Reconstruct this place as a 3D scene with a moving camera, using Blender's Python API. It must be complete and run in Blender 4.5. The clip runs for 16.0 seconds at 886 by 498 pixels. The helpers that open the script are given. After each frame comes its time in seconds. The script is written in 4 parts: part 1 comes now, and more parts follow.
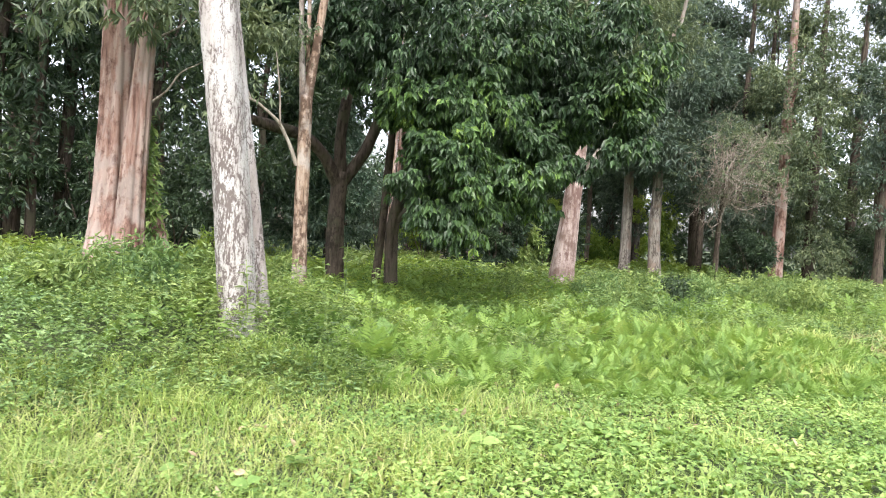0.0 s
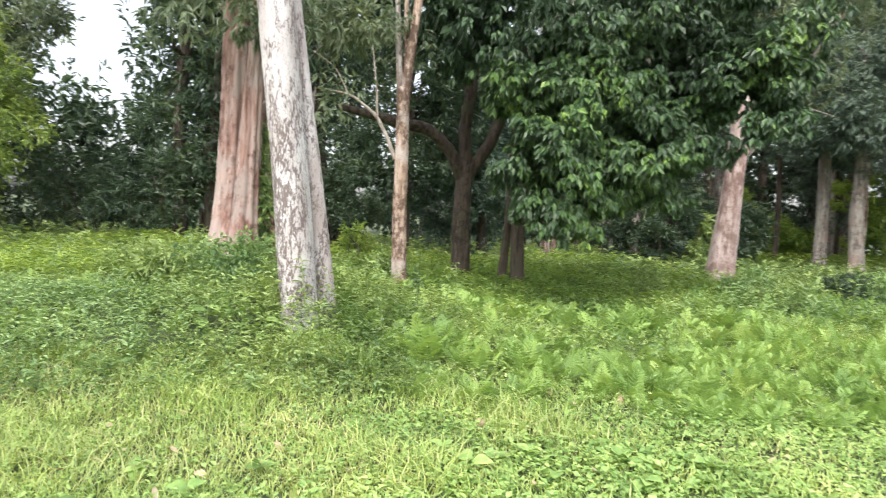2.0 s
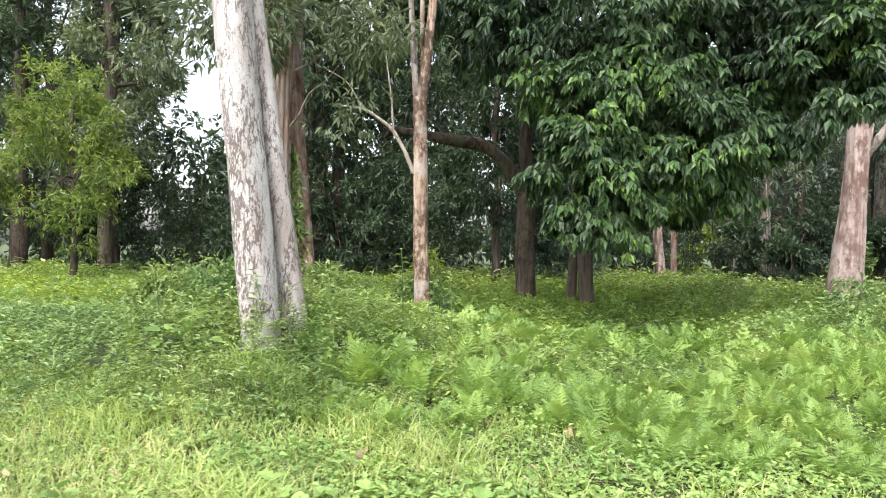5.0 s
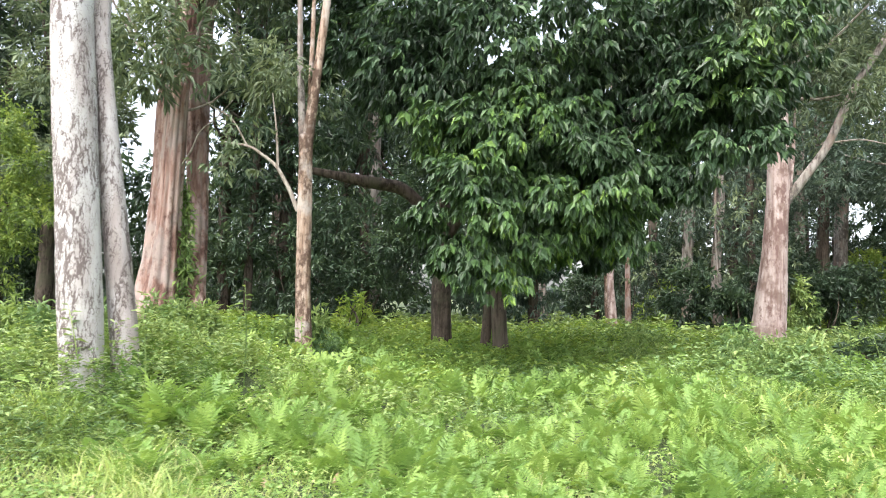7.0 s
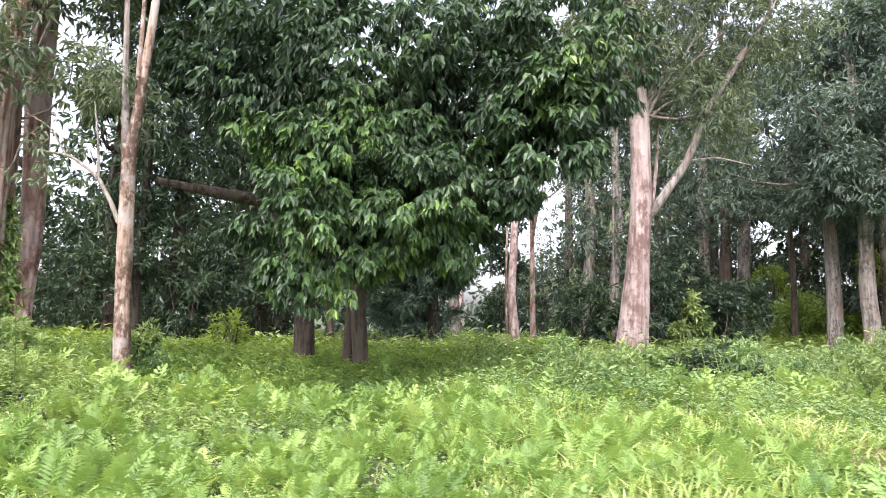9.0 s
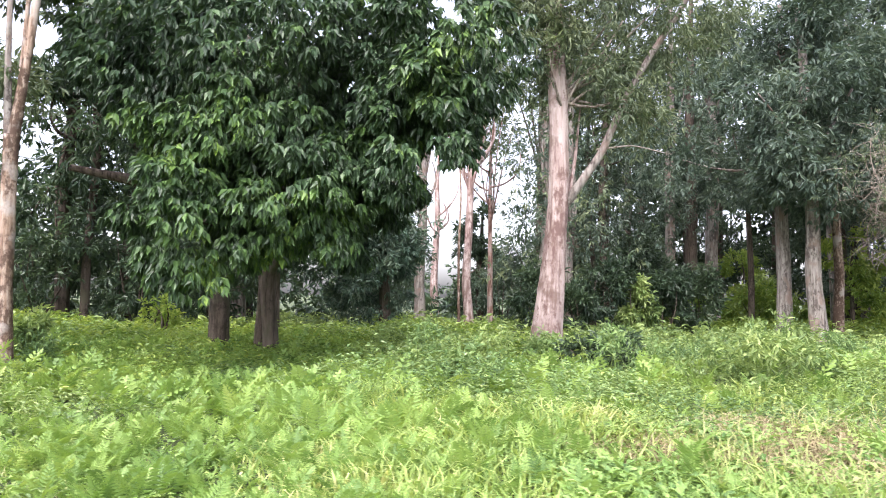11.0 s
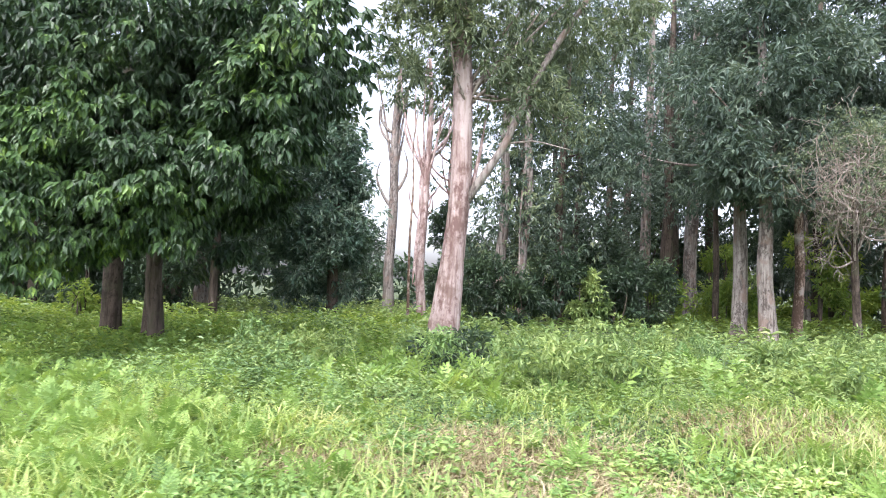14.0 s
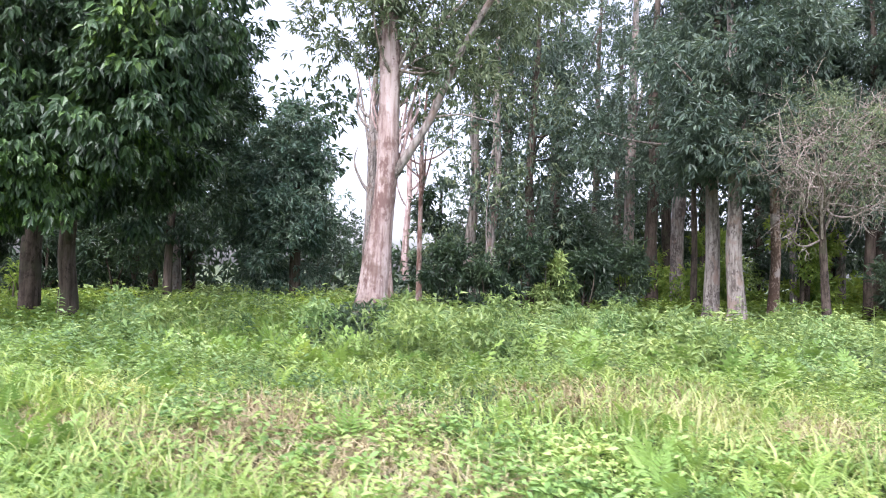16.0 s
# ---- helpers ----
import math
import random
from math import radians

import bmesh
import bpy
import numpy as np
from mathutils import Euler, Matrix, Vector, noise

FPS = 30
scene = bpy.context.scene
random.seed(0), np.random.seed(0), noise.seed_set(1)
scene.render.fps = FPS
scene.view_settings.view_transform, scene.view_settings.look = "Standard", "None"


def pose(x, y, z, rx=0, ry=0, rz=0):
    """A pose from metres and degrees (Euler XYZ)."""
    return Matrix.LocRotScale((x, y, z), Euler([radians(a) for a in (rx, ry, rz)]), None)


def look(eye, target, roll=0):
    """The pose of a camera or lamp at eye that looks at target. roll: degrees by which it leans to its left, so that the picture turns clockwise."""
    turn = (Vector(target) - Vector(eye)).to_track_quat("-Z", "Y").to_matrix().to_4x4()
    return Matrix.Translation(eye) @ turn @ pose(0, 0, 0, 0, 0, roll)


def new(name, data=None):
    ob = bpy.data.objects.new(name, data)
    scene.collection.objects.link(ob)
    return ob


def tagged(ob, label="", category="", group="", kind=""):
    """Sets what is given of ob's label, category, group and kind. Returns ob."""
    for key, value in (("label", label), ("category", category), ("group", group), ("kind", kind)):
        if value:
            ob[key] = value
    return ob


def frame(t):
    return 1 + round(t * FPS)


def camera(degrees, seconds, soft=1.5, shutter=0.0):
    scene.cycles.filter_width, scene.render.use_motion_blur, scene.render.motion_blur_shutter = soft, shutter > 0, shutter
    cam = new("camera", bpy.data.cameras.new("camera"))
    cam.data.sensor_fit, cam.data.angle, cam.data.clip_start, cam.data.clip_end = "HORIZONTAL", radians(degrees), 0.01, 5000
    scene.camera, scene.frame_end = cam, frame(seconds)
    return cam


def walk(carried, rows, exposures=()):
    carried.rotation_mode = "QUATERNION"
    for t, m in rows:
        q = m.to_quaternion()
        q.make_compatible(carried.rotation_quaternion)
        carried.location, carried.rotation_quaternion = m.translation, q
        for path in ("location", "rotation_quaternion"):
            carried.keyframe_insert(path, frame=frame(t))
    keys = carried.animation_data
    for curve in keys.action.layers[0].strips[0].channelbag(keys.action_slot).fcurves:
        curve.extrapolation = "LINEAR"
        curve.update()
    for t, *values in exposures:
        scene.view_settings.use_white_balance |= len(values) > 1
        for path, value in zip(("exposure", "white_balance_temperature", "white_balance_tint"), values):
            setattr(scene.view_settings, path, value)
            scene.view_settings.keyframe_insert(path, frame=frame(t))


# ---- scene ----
EXPOSURE = 1.84
cam = camera(66.7, 16.0, soft=1.0, shutter=0.35)
PATH = [
    (0, (-3.152, -0.683, 1.597), (-2.334, 1.142, 1.551), 3.9),
    (0.5, (-2.813, -0.713, 1.62), (-1.998, 1.112, 1.565), 3.9),
    (1, (-2.42, -0.764, 1.617), (-1.613, 1.064, 1.554), 3.9),
    (1.5, (-2.054, -0.681, 1.628), (-1.451, 1.224, 1.547), 3.7),
    (2, (-1.681, -0.553, 1.648), (-1.396, 1.425, 1.552), 3.0),
    (2.5, (-1.272, -0.531, 1.658), (-1.179, 1.465, 1.567), 3.3),
    (3, (-0.813, -0.408, 1.663), (-0.82, 1.59, 1.563), 3.0),
    (3.2, (-0.682, -0.39, 1.68), (-0.736, 1.606, 1.577), 2.9),
    (5.3, (0.393, 0.241, 1.37), (0.234, 2.234, 1.402), 0.8),
    (5.5, (0.519, 0.27, 1.35), (0.363, 2.263, 1.409), 0.8),
    (6, (0.894, 0.377, 1.353), (0.744, 2.369, 1.457), 0.7),
    (6.5, (1.318, 0.424, 1.337), (1.164, 2.415, 1.454), 0.7),
    (7, (1.709, 0.54, 1.334), (1.579, 2.531, 1.475), 1.4),
    (7.5, (2.121, 0.705, 1.345), (2.012, 2.694, 1.522), 0.7),
    (8, (2.556, 0.735, 1.316), (2.462, 2.724, 1.502), 1.3),
    (8.5, (2.94, 0.729, 1.32), (2.953, 2.719, 1.515), 2.1),
    (9, (3.345, 0.674, 1.308), (3.373, 2.664, 1.505), 1.0),
    (9.5, (3.814, 0.505, 1.318), (3.846, 2.497, 1.502), 1.4),
    (10, (4.264, 0.519, 1.308), (4.299, 2.512, 1.48), 1.8),
    (10.2, (4.432, 0.508, 1.337), (4.47, 2.502, 1.49), 1.5),
    (12.3, (6.323, 0.164, 1.441), (6.328, 2.16, 1.575), 1.5),
    (12.5, (6.499, 0.134, 1.438), (6.502, 2.131, 1.559), 2.5),
    (13, (6.981, 0.234, 1.459), (6.964, 2.23, 1.582), 2.1),
    (13.5, (7.437, 0.291, 1.589), (7.386, 2.287, 1.698), 2.5),
    (14, (7.86, 0.447, 1.681), (7.814, 2.444, 1.78), 2.5),
    (14.5, (8.282, 0.837, 1.68), (8.219, 2.834, 1.785), 2.1),
    (15, (8.69, 0.699, 1.691), (8.61, 2.695, 1.797), 2.2),
    (15.5, (9.223, 0.904, 1.609), (9.133, 2.9, 1.697), 2.0),
    (16, (9.797, 0.9, 1.47), (9.699, 2.896, 1.542), 2.1),
]
walk(cam, [(t, look(eye, target, roll)) for t, eye, target, roll in PATH], exposures=[(0, EXPOSURE - 0.16, 6500, 12), (5, EXPOSURE - 0.14, 6500, 12), (7, EXPOSURE + 0.04, 6400, 11), (9.5, EXPOSURE + 0.16, 6300, 22), (13, EXPOSURE + 0.08, 6150, 17), (16, EXPOSURE + 0.07, 5900, 22)])

# ---- world and light: a bright overcast sky with a soft high sun behind the walker ----
SUN_HEIGHT, SUN_TURN = 55, 205
world = bpy.data.worlds.new("overcast_sky")
scene.world = world
world.use_nodes = True
wn = world.node_tree.nodes
wl = world.node_tree.links
sky = wn.new("ShaderNodeTexSky")
sky.sky_type = "NISHITA"
sky.sun_disc = False
sky.sun_elevation = radians(SUN_HEIGHT)
sky.sun_rotation = radians(SUN_TURN)
sky.air_density, sky.dust_density, sky.ozone_density = 1.0, 4.0, 1.0
pale = wn.new("ShaderNodeHueSaturation")
pale.inputs["Saturation"].default_value = 0.42
wl.new(sky.outputs[0], pale.inputs["Color"])
wl.new(pale.outputs[0], wn["Background"].inputs["Color"])
wn["Background"].inputs["Strength"].default_value = 0.15
sun = new("sun", bpy.data.lights.new("sun", "SUN"))
sun.data.energy = 1.15
sun.data.angle = radians(75)
sun.data.color = (1.0, 0.96, 0.9)
away = Vector((math.sin(radians(SUN_TURN)) * math.cos(radians(SUN_HEIGHT)), math.cos(radians(SUN_TURN)) * math.cos(radians(SUN_HEIGHT)), math.sin(radians(SUN_HEIGHT))))
sun.matrix_world = Matrix.Translation((0, 0, 40)) @ away.to_track_quat("Z", "Y").to_matrix().to_4x4()


# ---- materials ----
def material(name):
    m = bpy.data.materials.new(name)
    m.use_nodes = True
    return m, m.node_tree.nodes, m.node_tree.links


def ramp(nodes, stops):
    r = nodes.new("ShaderNodeValToRGB")
    while len(r.color_ramp.elements) < len(stops):
        r.color_ramp.elements.new(0.5)
    for e, (at, c) in zip(r.color_ramp.elements, stops):
        e.position, e.color = at, (*c, 1)
    return r


def noise_node(nodes, links, scale, detail, stretch=(1, 1, 1), rough=0.6):
    tc = nodes.new("ShaderNodeTexCoord")
    mp = nodes.new("ShaderNodeMapping")
    mp.inputs["Scale"].default_value = stretch
    links.new(tc.outputs["Object"], mp.inputs["Vector"])
    n = nodes.new("ShaderNodeTexNoise")
    n.inputs["Scale"].default_value, n.inputs["Detail"].default_value, n.inputs["Roughness"].default_value = scale, detail, rough
    links.new(mp.outputs[0], n.inputs["Vector"])
    return n


def leaf_material(name, stops, rough=0.42, through_light=0.3, patch=1.2):
    """Leaves: each one its own tone, older and younger stretches, light shining through."""
    m, n, l = material(name)
    bsdf = n["Principled BSDF"]
    geo = n.new("ShaderNodeNewGeometry")
    tone = ramp(n, stops)
    big = noise_node(n, l, patch, 4)
    mixer = n.new("ShaderNodeMath")
    mixer.operation = "MULTIPLY_ADD"
    mixer.inputs[1].default_value = 0.55
    info = n.new("ShaderNodeObjectInfo")
    both = n.new("ShaderNodeMath")
    both.operation = "ADD"
    l.new(geo.outputs["Random Per Island"], both.inputs[0])
    l.new(info.outputs["Random"], both.inputs[1])
    part_of = n.new("ShaderNodeMath")
    part_of.operation = "FRACT"
    l.new(both.outputs[0], part_of.inputs[0])
    l.new(part_of.outputs[0], mixer.inputs[0])
    shift = n.new("ShaderNodeMath")
    shift.operation = "MULTIPLY_ADD"
    shift.inputs[1].default_value, shift.inputs[2].default_value = 1.7, -0.62
    l.new(big.outputs["Fac"], shift.inputs[0])
    l.new(shift.outputs[0], mixer.inputs[2])
    l.new(mixer.outputs[0], tone.inputs["Fac"])
    l.new(tone.outputs["Color"], bsdf.inputs["Base Color"])
    bsdf.inputs["Roughness"].default_value = rough
    bsdf.inputs["Specular IOR Level"].default_value = 0.36
    glow = n.new("ShaderNodeBsdfTranslucent")
    warm = n.new("ShaderNodeMix")
    warm.data_type, warm.blend_type = "RGBA", "MULTIPLY"
    warm.inputs["Factor"].default_value = 1.0
    warm.inputs["B"].default_value = (1.22, 1.16, 0.68, 1)
    l.new(tone.outputs["Color"], warm.inputs["A"])
    l.new(warm.outputs["Result"], glow.inputs["Color"])
    mix = n.new("ShaderNodeMixShader")
    mix.inputs[0].default_value = through_light
    l.new(bsdf.outputs[0], mix.inputs[1])
    l.new(glow.outputs[0], mix.inputs[2])
    l.new(mix.outputs[0], n["Material Output"].inputs["Surface"])
    return m


def bark_material(name, light, mid, dark, moss=None, scale=5.0, flake=0.5, bump=0.4):
    """Bark: upright streaks, flaked patches, fine grain, and a stained variant in blotches."""
    m, n, l = material(name)
    bsdf = n["Principled BSDF"]
    streak = noise_node(n, l, scale, 8, (1.9, 1.9, 0.22), 0.65)
    plate = noise_node(n, l, scale * 1.9, 6, (1.0, 1.0, 0.55), 0.7)
    blot = noise_node(n, l, 1.1, 3, (1, 1, 0.6))
    base = ramp(n, [(0.36, dark), (0.47, mid), (0.6, light)])
    l.new(streak.outputs["Fac"], base.inputs["Fac"])
    flakes = ramp(n, [(flake - 0.03, (1, 1, 1)), (flake + 0.05, (0, 0, 0))])
    add = n.new("ShaderNodeMath")
    add.operation = "MULTIPLY_ADD"
    add.inputs[1].default_value = 0.45
    l.new(blot.outputs["Fac"], add.inputs[0])
    half = n.new("ShaderNodeMath")
    half.operation = "MULTIPLY"
    half.inputs[1].default_value = 0.58
    l.new(plate.outputs["Fac"], half.inputs[0])
    l.new(half.outputs[0], add.inputs[2])
    l.new(add.outputs[0], flakes.inputs["Fac"])
    worn = n.new("ShaderNodeMix")
    worn.data_type = "RGBA"
    worn.inputs["B"].default_value = (*dark, 1)
    l.new(flakes.outputs["Color"], worn.inputs["Factor"])
    l.new(base.outputs["Color"], worn.inputs["A"])
    last = worn
    if moss:
        patch = noise_node(n, l, 2.3, 5, (1, 1, 0.8))
        where = ramp(n, [(0.52, (0, 0, 0)), (0.62, (0.75, 0.75, 0.75))])
        l.new(patch.outputs["Fac"], where.inputs["Fac"])
        last = n.new("ShaderNodeMix")
        last.data_type = "RGBA"
        last.inputs["B"].default_value = (*moss, 1)
        l.new(where.outputs["Color"], last.inputs["Factor"])
        l.new(worn.outputs["Result"], last.inputs["A"])
    l.new(last.outputs["Result"], bsdf.inputs["Base Color"])
    bsdf.inputs["Roughness"].default_value = 0.85
    bsdf.inputs["Specular IOR Level"].default_value = 0.25
    b = n.new("ShaderNodeBump")
    b.inputs["Strength"].default_value, b.inputs["Distance"].default_value = bump, 0.03
    l.new(add.outputs[0], b.inputs["Height"])
    l.new(b.outputs[0], bsdf.inputs["Normal"])
    return m


def flaking_bark(name, pale_stops):
    """Whitish bark: pale plates with thin dark cracks and rough grey-brown scabs in upright stretches."""
    m, n, l = material(name)
    bsdf = n["Principled BSDF"]

    def value(kind, a, b, c=0.0):
        v = n.new("ShaderNodeMath")
        v.operation = kind
        for k, q in enumerate((a, b, c)):
            if isinstance(q, (int, float)):
                v.inputs[k].default_value = q
            else:
                l.new(q, v.inputs[k])
        return v.outputs[0]

    plate = noise_node(n, l, 8.0, 7, (1.5, 1.5, 0.42), 0.66)
    scab = noise_node(n, l, 24.0, 6, (1.2, 1.2, 0.6), 0.6)
    where = noise_node(n, l, 1.9, 4, (1.3, 1.3, 0.42), 0.6)
    tint = noise_node(n, l, 3.2, 4, (1.4, 1.4, 0.35), 0.6)
    pale = ramp(n, pale_stops)
    face = n.new("ShaderNodeSeparateXYZ")
    geo = n.new("ShaderNodeNewGeometry")
    l.new(geo.outputs["Normal"], face.inputs[0])
    weather = value("MULTIPLY_ADD", face.outputs[0], -0.07, where.outputs["Fac"])
    l.new(tint.outputs["Fac"], pale.inputs["Fac"])
    mask = ramp(n, [(0.42, (0, 0, 0)), (0.60, (1, 1, 1))])
    l.new(weather, mask.inputs["Fac"])
    line = value("ABSOLUTE", value("SUBTRACT", plate.outputs["Fac"], 0.5), 0)
    fine = value("ABSOLUTE", value("SUBTRACT", scab.outputs["Fac"], 0.5), 0)
    crack = ramp(n, [(0.75, (1, 1, 1)), (1.0, (0, 0, 0))])
    l.new(value("DIVIDE", line, value("MULTIPLY_ADD", mask.outputs["Color"], 0.046, 0.005)), crack.inputs["Fac"])
    flake = ramp(n, [(0.75, (1, 1, 1)), (1.0, (0, 0, 0))])
    l.new(value("DIVIDE", fine, value("MULTIPLY_ADD", mask.outputs["Color"], 0.026, 0.001)), flake.inputs["Fac"])
    some = value("MAXIMUM", value("MULTIPLY", crack.outputs["Color"], 0.92), value("MULTIPLY", flake.outputs["Color"], 0.8))
    mix = n.new("ShaderNodeMix")
    mix.data_type = "RGBA"
    l.new(some, mix.inputs["Factor"])
    l.new(pale.outputs["Color"], mix.inputs["A"])
    mix.inputs["B"].default_value = (0.105, 0.08, 0.074, 1)
    l.new(mix.outputs["Result"], bsdf.inputs["Base Color"])
    bsdf.inputs["Roughness"].default_value = 0.85
    b = n.new("ShaderNodeBump")
    b.inputs["Strength"].default_value, b.inputs["Distance"].default_value = 0.5, 0.02
    b.invert = True
    l.new(some, b.inputs["Height"])
    l.new(b.outputs[0], bsdf.inputs["Normal"])
    return m


BARK_PALE = flaking_bark("pale_flaking_bark", [(0.35, (0.36, 0.325, 0.31)), (0.5, (0.435, 0.415, 0.40)), (0.62, (0.505, 0.495, 0.485))])
BARK_REAR = flaking_bark("greyish_pink_flaking_bark", [(0.35, (0.30, 0.255, 0.24)), (0.5, (0.385, 0.345, 0.33)), (0.62, (0.46, 0.435, 0.425))])
BARK_RED = bark_material("red_brown_bark", (0.36, 0.28, 0.245), (0.26, 0.162, 0.13), (0.11, 0.058, 0.045), (0.313, 0.262, 0.235), 4.0, 0.46, 0.7)
BARK_TAN = bark_material("tan_bark", (0.391, 0.315, 0.255), (0.264, 0.183, 0.132), (0.093, 0.060, 0.043), (0.408, 0.365, 0.327), 7.0, 0.515, 0.7)
BARK_PINK = bark_material("pinkish_grey_bark", (0.50, 0.415, 0.385), (0.35, 0.265, 0.238), (0.17, 0.108, 0.094), (0.174, 0.115, 0.095), 4.0, 0.45, 0.4)
BARK_GREY = bark_material("grey_bark", (0.33, 0.30, 0.27), (0.22, 0.195, 0.17), (0.09, 0.075, 0.065), (0.22, 0.16, 0.13), 6.0, 0.46, 0.5)
BARK_DARK = bark_material("dark_brown_bark", (0.112, 0.088, 0.072), (0.068, 0.052, 0.040), (0.028, 0.022, 0.016), (0.072, 0.068, 0.044), 7.0, 0.45, 0.6)
BARK_TWIG = bark_material("dry_twig_bark", (0.35, 0.315, 0.27), (0.235, 0.20, 0.165), (0.12, 0.09, 0.07), None, 9.0, 0.40, 0.2)

LEAF_MANGO = leaf_material("glossy_dark_leaf", [(0.0, (0.028, 0.050, 0.028)), (0.45, (0.052, 0.098, 0.042)), (0.78, (0.10, 0.185, 0.052)), (1.0, (0.25, 0.38, 0.07))], 0.4, 0.26, 0.8)
# darker copy of the mango leaf; the crown's shade is put into its colour
LEAF_SHADY = leaf_material("shaded_glossy_leaf", [(0.0, (0.022, 0.042, 0.026)), (0.5, (0.044, 0.082, 0.040)), (0.85, (0.075, 0.135, 0.05)), (1.0, (0.17, 0.27, 0.07))], 0.36, 0.2, 0.7)
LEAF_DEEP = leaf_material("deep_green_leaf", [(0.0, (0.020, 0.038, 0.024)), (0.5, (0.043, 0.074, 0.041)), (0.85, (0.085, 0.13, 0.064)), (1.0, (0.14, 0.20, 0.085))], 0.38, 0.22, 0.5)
# wood leaves paled towards blue-grey: distance haze is put into the colour
LEAF_HAZE = leaf_material("hazed_green_leaf", [(0.0, (0.036, 0.060, 0.046)), (0.5, (0.078, 0.118, 0.088)), (1.0, (0.155, 0.205, 0.145))], 0.42, 0.25, 0.5)
LEAF_ROUND = leaf_material("bluish_broad_leaf", [(0.0, (0.032, 0.062, 0.046)), (0.5, (0.085, 0.145, 0.102)), (1.0, (0.24, 0.31, 0.225))], 0.3, 0.18, 0.9)
LEAF_WEED = leaf_material("ground_weed_leaf", [(0.0, (0.10, 0.19, 0.06)), (0.4, (0.21, 0.34, 0.10)), (0.8, (0.36, 0.49, 0.16)), (1.0, (0.54, 0.61, 0.26))], 0.45, 0.35, 1.1)
LEAF_GREY = leaf_material("grey_green_leaf", [(0.0, (0.060, 0.084, 0.054)), (0.5, (0.126, 0.168, 0.096)), (1.0, (0.240, 0.288, 0.156))], 0.5, 0.25, 0.5)
# yellow-green leaves, brightened so that their colour carries the clearings' sunlight
LEAF_LIT = leaf_material("lit_yellow_green_leaf", [(0.0, (0.095, 0.175, 0.04)), (0.5, (0.20, 0.30, 0.06)), (1.0, (0.38, 0.46, 0.11))], 0.5, 0.45, 0.6)
LEAF_HERB = leaf_material("undergrowth_leaf", [(0.0, (0.07, 0.125, 0.045)), (0.35, (0.155, 0.235, 0.078)), (0.7, (0.27, 0.36, 0.125)), (1.0, (0.37, 0.455, 0.175))], 0.45, 0.35, 0.8)
LEAF_COOL = leaf_material("bluish_green_weed_leaf", [(0.0, (0.075, 0.14, 0.058)), (0.4, (0.15, 0.245, 0.092)), (0.8, (0.25, 0.36, 0.135)), (1.0, (0.38, 0.47, 0.20))], 0.42, 0.3, 0.8)
LEAF_FERN = leaf_material("fern_leaf", [(0.0, (0.10, 0.185, 0.05)), (0.4, (0.19, 0.31, 0.078)), (0.8, (0.285, 0.405, 0.105)), (1.0, (0.385, 0.475, 0.145))], 0.5, 0.38, 0.7)
LEAF_GRASS = leaf_material("grass_blade", [(0.0, (0.14, 0.23, 0.07)), (0.4, (0.28, 0.40, 0.12)), (0.75, (0.43, 0.52, 0.18)), (1.0, (0.62, 0.60, 0.32))], 0.5, 0.4, 0.8)
LEAF_SUN = leaf_material("sunlit_leaf", [(0.0, (0.06, 0.10, 0.03)), (0.5, (0.15, 0.225, 0.055)), (1.0, (0.31, 0.38, 0.10))], 0.45, 0.36, 1.6)
LEAF_SEED = leaf_material("seed_stalk", [(0.0, (0.24, 0.28, 0.10)), (0.5, (0.38, 0.42, 0.17)), (1.0, (0.52, 0.50, 0.28))], 0.6, 0.3, 1.0)
LEAF_STRAW = leaf_material("dry_straw", [(0.0, (0.20, 0.16, 0.085)), (0.5, (0.36, 0.30, 0.175)), (1.0, (0.54, 0.48, 0.32))], 0.7, 0.15, 1.0)
LEAF_DRY = leaf_material("fallen_leaf", [(0.0, (0.22, 0.14, 0.08)), (0.5, (0.40, 0.29, 0.19)), (1.0, (0.56, 0.47, 0.37))], 0.6, 0.1, 2.0)


def ground_material():
    m, n, l = material("weedy_soil")
    bsdf = n["Principled BSDF"]
    big = noise_node(n, l, 0.45, 5)
    fine = noise_node(n, l, 14.0, 8, rough=0.75)
    green = ramp(n, [(0.35, (0.03, 0.055, 0.018)), (0.55, (0.055, 0.10, 0.028)), (0.7, (0.09, 0.14, 0.04))])
    soil = ramp(n, [(0.35, (0.035, 0.04, 0.018)), (0.6, (0.09, 0.095, 0.045)), (0.75, (0.16, 0.13, 0.08))])
    l.new(big.outputs["Fac"], green.inputs["Fac"])
    l.new(fine.outputs["Fac"], soil.inputs["Fac"])
    mix = n.new("ShaderNodeMix")
    mix.data_type = "RGBA"
    l.new(fine.outputs["Fac"], mix.inputs["Factor"])
    l.new(green.outputs["Color"], mix.inputs["A"])
    l.new(soil.outputs["Color"], mix.inputs["B"])
    l.new(mix.outputs["Result"], bsdf.inputs["Base Color"])
    bsdf.inputs["Roughness"].default_value = 0.95
    b = n.new("ShaderNodeBump")
    b.inputs["Strength"].default_value, b.inputs["Distance"].default_value = 0.7, 0.05
    l.new(fine.outputs["Fac"], b.inputs["Height"])
    l.new(b.outputs[0], bsdf.inputs["Normal"])
    return m


SOIL = ground_material()
rng = np.random.default_rng(7)


